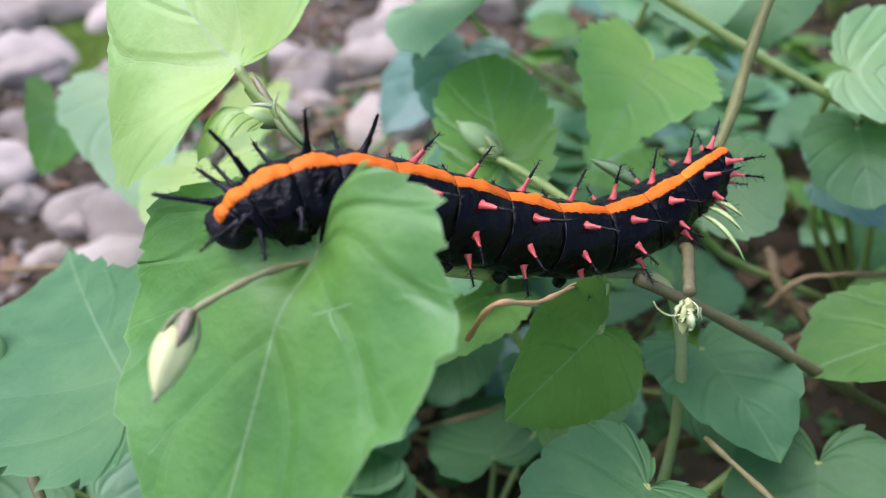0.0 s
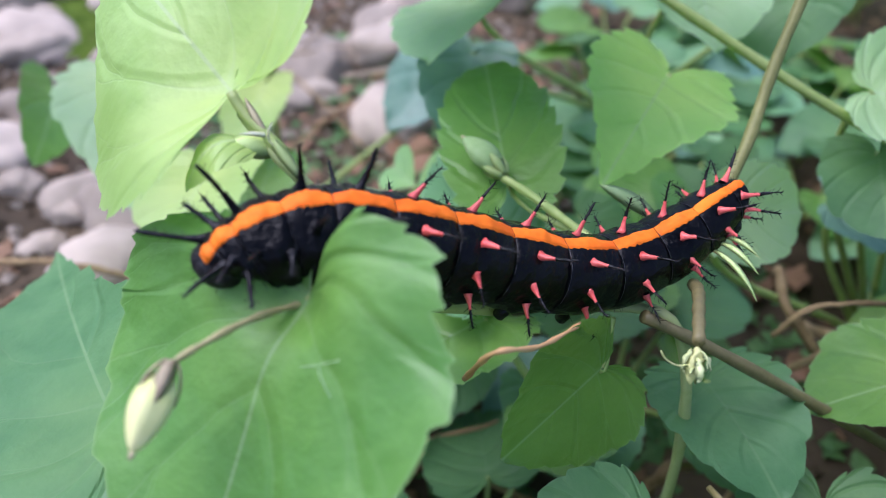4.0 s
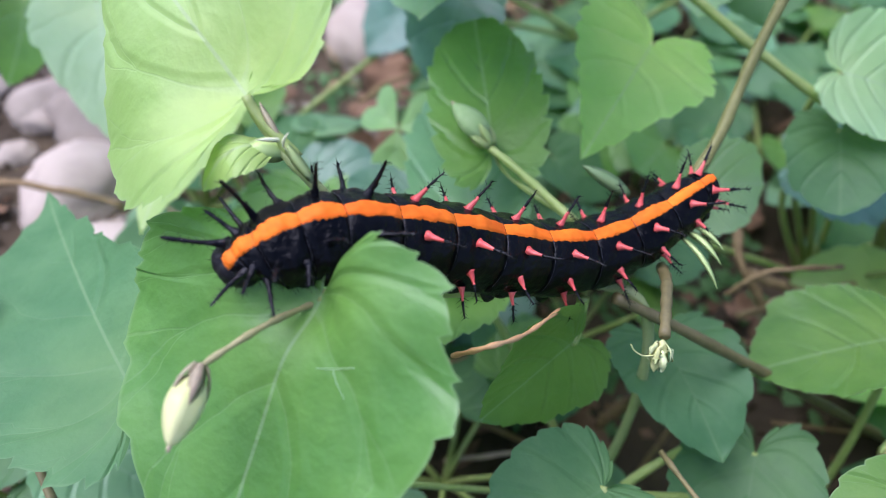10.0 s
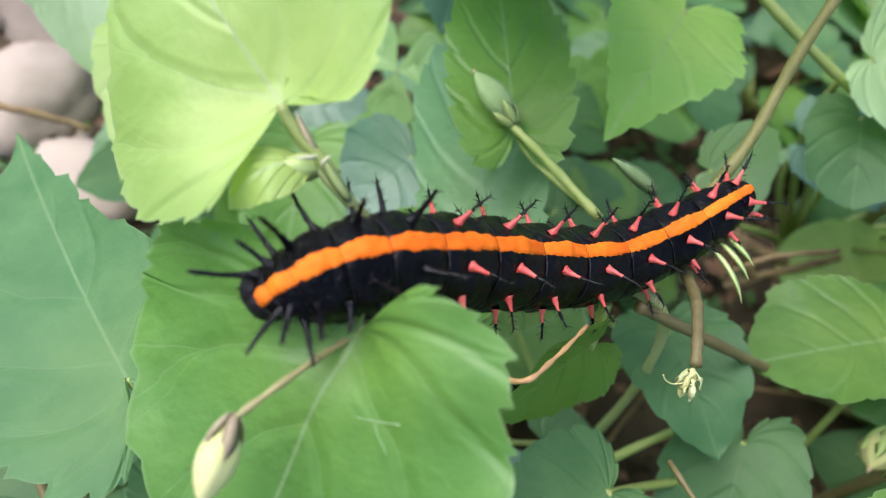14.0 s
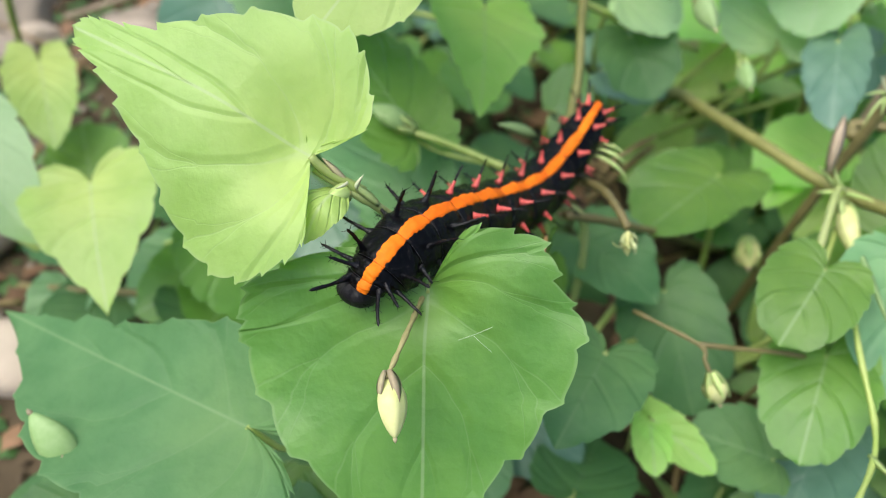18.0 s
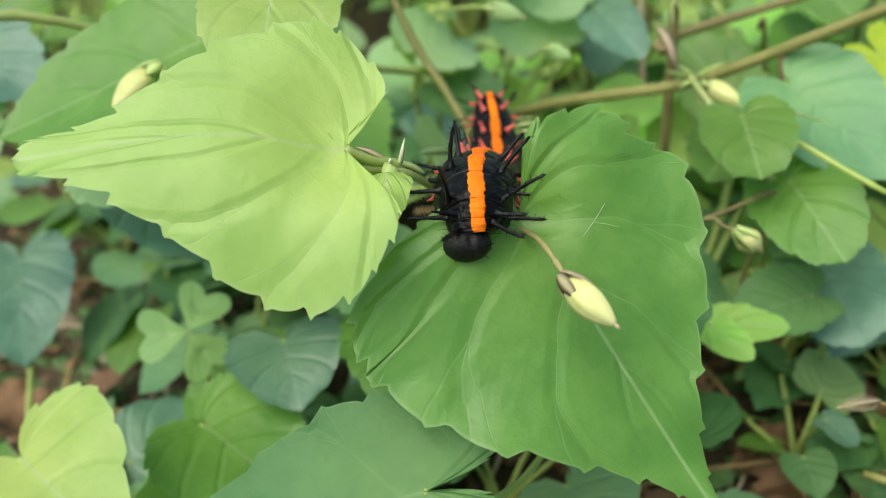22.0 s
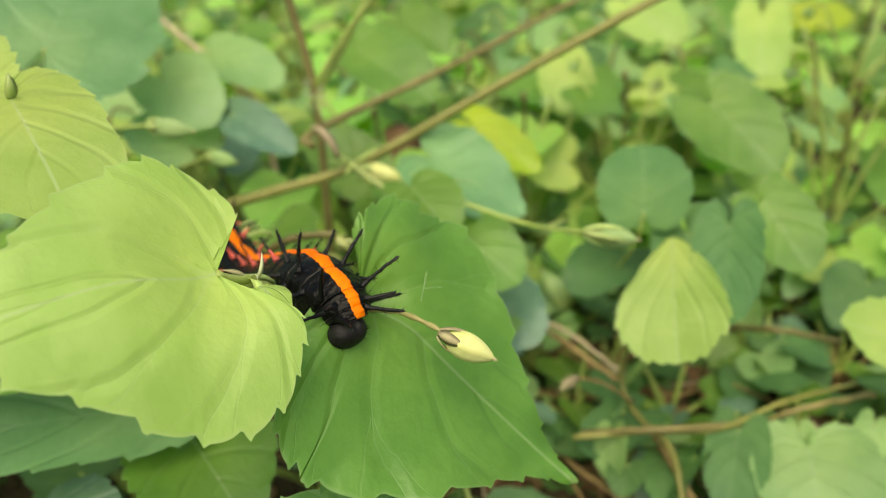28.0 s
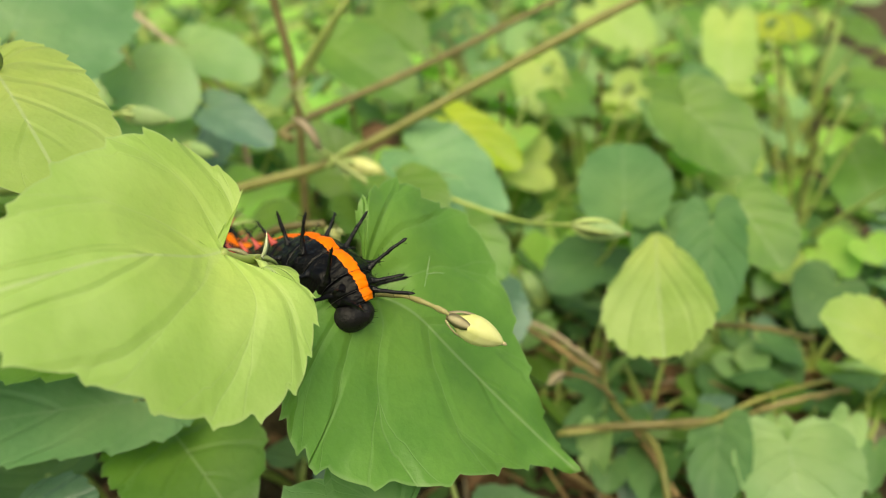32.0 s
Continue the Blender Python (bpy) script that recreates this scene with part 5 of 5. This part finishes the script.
twig((44.9, 82.8, 18.0), (41.2, 71.2, 22.0), (44.0, 67.2, 19.0), 0.744, M_TWIG)
twig((48.7, 80.4, 10.0), (51.0, 74.3, 14.0), (57.6, 75.7, 11.0), 0.806, M_TWIG)
twig((42.8, 68.4, 14.0), (49.2, 69.3, 18.0), (62.8, 75.2, 15.0), 0.558, M_TWIG)
twig((24.2, 55.6, 6.0), (27.0, 56.5, 10.0), (30.9, 59.4, 7.0), 0.868, M_TWIG)
twig((44.4, 10.1, 16.0), (36.3, 4.7, 16.5), (25.2, -0.6, 16.0), 0.42, M_STRAW)
p8.stem([(16.4, 9.6, 13.0), (14.6, -0.8, 14.0), (13.2, -10.2, 14.3), (16.5, -21.7, 14.6), (19.2, -34.6, 14.0)], 0.42, M_STEM_OLIVE, 0.36)
p8.stem([(27.5, -3.4, 30.0), (25.8, -0.6, 22.0), (24.0, -0.1, 15.0), (17.8, -0.4, 14.0), (11.9, -2.9, 13.0), (5.0, -2.1, 10.0), (2.0, -4.0, -2.0)], 0.42, M_STEM_OLIVE, 0.5)
p8.stem([(20.5, -0.4, 14.6), (17.6, 5.2, 21.0), (15.2, 10.0, 24.6)], 0.26, M_TWIG, 0.2)
bud_on(p8.ob, p8.at, (15.2, 10.0, 24.6), (11.6, 13.4, 25.8), 0.55, "dried_flower", "shrivelled dry pinkish flower", M_SEPAL, M_STRAW, 5, 0.8, 5)
twig((45.8, 9.0, 14.0), (30.6, 5.9, 18.0), (25.2, 0.3, 15.0), 0.558, M_TWIG)
twig((18.2, 7.8, 12.0), (12.6, -2.2, 16.0), (14.6, -16.5, 13.0), 0.558, M_STEM_BROWN)
twig((31.6, -3.0, 6.0), (17.2, -3.2, 10.0), (7.5, -5.2, 7.0), 0.558, M_TWIG)
twig((34.2, -20.8, 16.0), (26.3, -25.5, 20.0), (25.7, -35.5, 17.0), 0.496, M_STEM_BROWN)
twig((15.7, -17.3, 12.0), (13.5, -24.1, 16.0), (17.6, -36.8, 13.0), 0.496, M_STEM_BROWN)
twig((94.6, 106.7, 14.0), (84.0, 89.0, 18.0), (73.4, 75.1, 15.0), 0.496, M_TWIG)
twig((35.6, 62.4, 26.0), (39.1, 62.7, 30.0), (50.7, 66.9, 27.0), 0.372, M_TWIG)
twig((184.6, 76.1, 26.0), (148.6, 67.2, 30.0), (142.0, 62.7, 27.0), 0.434, M_TWIG)
twig((322.8, 131.3, 21.0), (207.4, 83.5, 25.0), (163.7, 66.7, 22.0), 0.434, M_TWIG)
twig((-65.8, 88.4, 10.0), (-53.0, 83.8, 14.0), (-42.5, 84.1, 11.0), 0.558, M_TWIG)
twig((-42.7, 89.7, 8.0), (-29.3, 79.5, 12.0), (-13.9, 73.3, 9.0), 0.558, M_STEM_BROWN)
twig((-11.0, 113.4, 10.0), (-6.1, 114.4, 14.0), (2.3, 123.1, 11.0), 0.434, M_TWIG)

# ---- stones, moss, low growth and litter ----
for _k, (_x, _y, _s, _p) in enumerate([
        (-89, 153, 8.5, 0), (-78, 177, 6.8, 0), (-103, 178, 8, 0), (-71, 121, 4.8, 0), (-56, 99, 8.2, 1), (-17, 189, 9, 0), (-6, 165, 4.3, 0), (-63, 118, 3.6, 0), (-84, 126, 4, 0), (-71, 107, 3, 0),
        (13, 172, 3.6, 0), (-40, 61, 3.6, 1), (2, 178, 7, 0), (-30, 168, 4.2, 0), (-45, 84, 6.4, 1), (-127, 222, 13, 0), (22, -47, 4, 1)]):
    stone(_x, _y, _s, 0.6, M_PALE if _p else None, "broad pale buff stone on the soil" if _p else "", 40 + _k)
stone(-14.7, 153.4, 3.4, 0.75, M_PEBBLE, "smooth pale cream pebble on the soil", 3, 60)
_r = random.Random(11)
for _k in range(70):
    _x, _y = _r.uniform(-190, 25), _r.uniform(92, 320)
    if _x > -40 and _y < 150:
        continue
    stone(_x, _y, _r.uniform(3, 11), _r.uniform(0.5, 0.8), _r.choice((None, None, M_PALE)), "", 100 + _k)


def low_plant(x, y, seed, reach, high, n, kinds, lean=(-0.05, -0.08), size=(8, 13), spread=0.3, low=0.55):
    """A low violet: a rosette of leaves on stalks."""
    rnd = random.Random(seed)
    p = Plant(x, y, "low violet plant with shaded green leaves over the soil")
    for k in range(n):
        a = 2 * math.pi * (k + rnd.uniform(-0.3, 0.3)) / n
        d = reach * rnd.uniform(0.35, 1.0)
        h = high * rnd.uniform(low, 1.1)
        ln = rnd.uniform(*size)
        base = (x + math.cos(a) * d, y + math.sin(a) * d, h)
        a2 = a + rnd.uniform(-0.7, 0.7)
        tip = (base[0] + math.cos(a2) * ln, base[1] + math.sin(a2) * ln, h - rnd.uniform(-1, 5))
        p.leaf(base, tip, (lean[0] + rnd.uniform(-spread, spread), lean[1] + rnd.uniform(-spread, spread), 1), ln * rnd.uniform(0.5, 0.66), rnd.choice(kinds), "", 0.4, None, 0, shape=rnd.choice((HEART, ROUND)))
    return p.ob


def spots(rnd, x0, x1, y0, y1, gap, skip):
    out = []
    for _ in range(4000):
        x, y = rnd.uniform(x0, x1), rnd.uniform(y0, y1)
        if not skip(x, y) and all((x - a) ** 2 + (y - b) ** 2 > gap * gap for a, b in out):
            out.append((x, y))
    return out


# mostly dark kinds for low plants, so their colour carries the shade there
GREENS = ("green", "deep", "cool", "blue_sheen", "deep", "deep")
# brighter kinds for the tall far plants, sunlight put into their colour
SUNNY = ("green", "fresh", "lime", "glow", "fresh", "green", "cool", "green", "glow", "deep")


def bare(x, y):
    stony = x < 32 and y > 92 and not (x > 10 and y < 120)
    litter = -24 < x < 78 and -62 < y < 24
    left = x < -28 and y > 55
    under = 8 < x < 60 and 16 < y < 70
    hollow = 24 < x < 70 and 62 < y < 102
    return stony or litter or left or under or hollow or (x < -20 and y < 30)


_rnd = random.Random(21)
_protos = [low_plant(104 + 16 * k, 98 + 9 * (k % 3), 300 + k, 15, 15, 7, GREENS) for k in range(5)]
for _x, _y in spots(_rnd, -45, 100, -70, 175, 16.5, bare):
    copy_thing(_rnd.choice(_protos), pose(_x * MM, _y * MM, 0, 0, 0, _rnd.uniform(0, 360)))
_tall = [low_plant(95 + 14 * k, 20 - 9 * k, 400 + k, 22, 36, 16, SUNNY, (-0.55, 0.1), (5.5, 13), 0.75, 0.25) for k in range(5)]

for _k, _t in enumerate(_tall):
    _q = random.Random(70 + _k)
    for _j in range(4):
        _a, _h = _q.uniform(0, 6.28), _q.uniform(30, 46)
        _e = V(math.cos(_a) * 12, math.sin(_a) * 12, _h)
        bm = bmesh.new()
        tube(bm, spline([V(_q.uniform(-3, 3), 0, -2), _e * 0.3 + V(0, 0, _h * 0.35), _e * 0.8 + V(0, 0, _h * 0.2), _e + V(3, 0, -1)], 4), 0.36 * MM, 6)
        part("stem", bm, _q.choice((M_STEM_GREEN, M_STEM_BROWN)), _t)
        if _j < 2:
            bm = bmesh.new()
            ovoid(bm, _e + V(2.6, 0, -1), _e + V(6, _q.uniform(-2, 2), -4), 1.3 * MM, 3)
            part("seed_pod", bm, M_POD, _t)


def beyond(x, y):
    return y < -78 - 0.716 * (x - 92) or x < 78 and y > -55 or (x > 190 and y < -150 and x + y < 120 and (x * 7 + y * 3) % 5 < 2) or (x < 60 and y > -80) or (x < 170 and y > 92)


for _x, _y in spots(_rnd, 20, 420, -330, 190, 26, beyond):
    copy_thing(_rnd.choice(_tall), pose(_x * MM, _y * MM, 0, 0, 0, _rnd.uniform(-55, 55)))
for _x, _y in spots(_rnd, 45, 330, 200, 360, 34, lambda x, y: False):
    copy_thing(_rnd.choice(_tall), pose(_x * MM, _y * MM, 0, 0, 0, _rnd.uniform(-55, 55)))


_sprouts = [low_plant(40 + 16 * k, -30 + 9 * k, 500 + k, 8, 13, 7, ("deep", "blue_sheen", "cool", "green", "fresh"), (-0.3, 0.1), (4, 8), 0.5, 0.3) for k in range(3)]
for _x, _y in spots(_rnd, 14, 80, -70, 24, 13, lambda x, y: x < 26 and y > 0 or (36 < x < 60 and -34 < y < -6)):
    copy_thing(_rnd.choice(_sprouts), pose(_x * MM, _y * MM, 0, 0, 0, _rnd.uniform(0, 360)))


def clover(x, y, z, size, turn, face=(0, 0, 1)):
    """A wood sorrel: three notched leaflets on one thin stalk."""
    ob = thing("clover", V(x, y, 0), "three-leaved green wood sorrel on a thin stalk", "clover", "clovers")
    top = V(0, 0, z)
    bm = bmesh.new()
    tube(bm, [V(2, 1, -1), V(1.2, 0.8, z * 0.4), V(0.3, 0.2, z * 0.8), top], [0.3 * MM, 0.28 * MM, 0.24 * MM, 0.2 * MM], 6)
    part("stalk", bm, M_STEM_GREEN, ob)
    heart = spline([Vector(p) for p in ((0, 0, 0), (0.25, 0.22, 0), (0.56, 0.50, 0), (0.88, 0.62, 0), (1.08, 0.48, 0), (1.1, 0.24, 0), (0.98, 0.07, 0), (0.9, 0, 0))], 3)
    for k in range(3):
        bm = bmesh.new()
        fan, flat = bm.loops.layers.uv.new("fan"), bm.loops.layers.uv.new("flat")
        for sign in (1, -1):
            grid = [[(bm.verts.new((sign * q.y * j * size * MM, (0.45 + (q.x - 0.45) * j if q.x > 0.45 else q.x) * size * MM, (0.05 * q.y * j - 0.05 * q.x * q.x) * size * MM)), i / (len(heart) - 1), j, sign * q.y * j * size, q.x * size) for j in (0.0, 0.35, 0.7, 1.0)] for i, q in enumerate(heart)]
            for g, h in zip(grid, grid[1:]):
                for x in range(3):
                    quad = [g[x], g[x + 1], h[x + 1], h[x]]
                    fc = bm.faces.new([w[0] for w in (quad if sign > 0 else quad[::-1])])
                    for lp, w in zip(fc.loops, quad if sign > 0 else quad[::-1]):
                        lp[fan].uv, lp[flat].uv = (w[1], w[2]), (w[3], w[4])
        bmesh.ops.remove_doubles(bm, verts=bm.verts, dist=1e-6)
        m = Vector(face).to_track_quat("Z", "Y").to_matrix().to_4x4()
        m.translation = top
        part("leaflet", bm, LEAF["fresh"], ob, "", m @ pose(0, 0, 0, -6, 0, turn + 120 * k))
    return ob


_c = clover(-4, 86.5, 27.0, 5.6, -42, (-0.5, -0.62, 0.62))
for _x, _y, _z in ((-24, 62, 0), (2, 76, 0), (52, 8, 0), (8, 90, 0)):
    copy_thing(_c, pose(_x * MM, _y * MM, -0.012 - 0.004 * (_x % 3), 0, 0, _x * 40))


def dead_leaf(x, y, z, size, seed):
    rnd = random.Random(seed)
    bm = blade(size, size * rnd.uniform(0.35, 0.6), ROUND, rnd.uniform(0.2, 0.7), (rnd.uniform(-0.1, 0.15), rnd.uniform(-0.3, 0.4)), 0.16, 7, 6, 4, seed, 0.12)
    ob = new("dead_leaf", mesh_of(bm, "dead_leaf", M_DEAD))
    ob.matrix_basis = pose(x * MM, y * MM, relief(x * MM - 0.06, y * MM - 0.06) + z * MM, rnd.uniform(-30, 30), rnd.uniform(-30, 30), rnd.uniform(0, 360))
    return tagged(ob, "curled reddish-brown dead leaf on the soil", "dead leaf", "dead leaves")


dead_leaf(-8.5, 139, 2.5, 9, 77)
for _k in range(130):
    _x, _y = (_r.uniform(5, 75), _r.uniform(-45, 45)) if _k < 80 else (_r.uniform(-70, 90), _r.uniform(30, 190))
    dead_leaf(_x, _y, _r.uniform(1, 3), _r.uniform(3, 8), 600 + _k)
for _k in range(70):
    _x, _y, _a, _l = _r.uniform(-60, 110), _r.uniform(-60, 190), _r.uniform(0, 6.28), _r.uniform(8, 26)
    if _k < 20:
        _x, _y = _r.uniform(10, 75), _r.uniform(-45, 30)
    _dx, _dy, _z = math.cos(_a) * _l, math.sin(_a) * _l, _r.uniform(0, 5)
    twig((_x - _dx, _y - _dy, _z), (_x, _y, _z + _r.uniform(0, 3)), (_x + _dx, _y + _dy, _z + _r.uniform(-1, 4)), _r.uniform(0.2, 0.5), _r.choice((M_TWIG, M_STRAW, M_TWIG)))


def scatter(name, n, area, size, mat, label, seed, thick=0.4):
    """Uncountable crumbs pressed on the soil, one joined mesh."""
    rnd = random.Random(seed)
    verts, faces = [], []
    for _ in range(n):
        x, y = rnd.uniform(*area[0]), rnd.uniform(*area[1])
        z = relief(x * MM - 0.06, y * MM - 0.06)
        s = rnd.uniform(*size) * MM
        a = rnd.uniform(0, 6.28)
        e, g = Vector((math.cos(a), math.sin(a), rnd.uniform(-0.5, 0.5))), Vector((-math.sin(a), math.cos(a), rnd.uniform(-0.5, 0.5)))
        c = Vector((x * MM, y * MM, z + s * 0.2))
        up = Vector((0, 0, 1))
        i = len(verts)
        k = rnd.uniform(0.3, 0.9)
        verts += [c + e * s, c + g * s * k, c - e * s * rnd.uniform(0.6, 1), c - g * s * k, c + up * s * thick, c - up * s * thick]
        faces += [(i + p, i + q, i + 4) for p, q in ((0, 1), (1, 2), (2, 3), (3, 0))] + [(i + q, i + p, i + 5) for p, q in ((0, 1), (1, 2), (2, 3), (3, 0))]
    me = bpy.data.meshes.new(name)
    me.from_pydata(verts, [], faces)
    me.materials.append(mat)
    return tagged(new(name, me), label, name.replace("_", " "), kind="stuff")


scatter("soil_crumbs", 5000, ((-120, 150), (-100, 230)), (0.5, 1.7), M_SOIL, "dark crumbs of soil", 1, 0.7)
scatter("leaf_litter", 2200, ((-110, 150), (-100, 230)), (0.8, 3.2), M_DEAD, "brown bits of dead leaf", 2, 0.12)
scatter("gravel", 1500, ((-190, 30), (90, 300)), (0.8, 2.4), M_STONE, "grey gravel between the stones", 3, 0.6)
scatter("low_sprouts", 1700, ((-60, 60), (60, 200)), (0.9, 2.6), LEAF_PLAIN, "tiny green sprouts on the soil", 4, 0.2)
scatter("weed_seedlings", 900, ((0, 90), (-70, 30)), (1.2, 3.4), LEAF_PLAIN, "tiny green weed seedlings among dead leaves", 6, 0.15)
scatter("moss", 2600, ((-112, -84), (176, 214)), (0.8, 2.0), M_MOSS, "bright green moss tuft between stones", 5, 0.9)
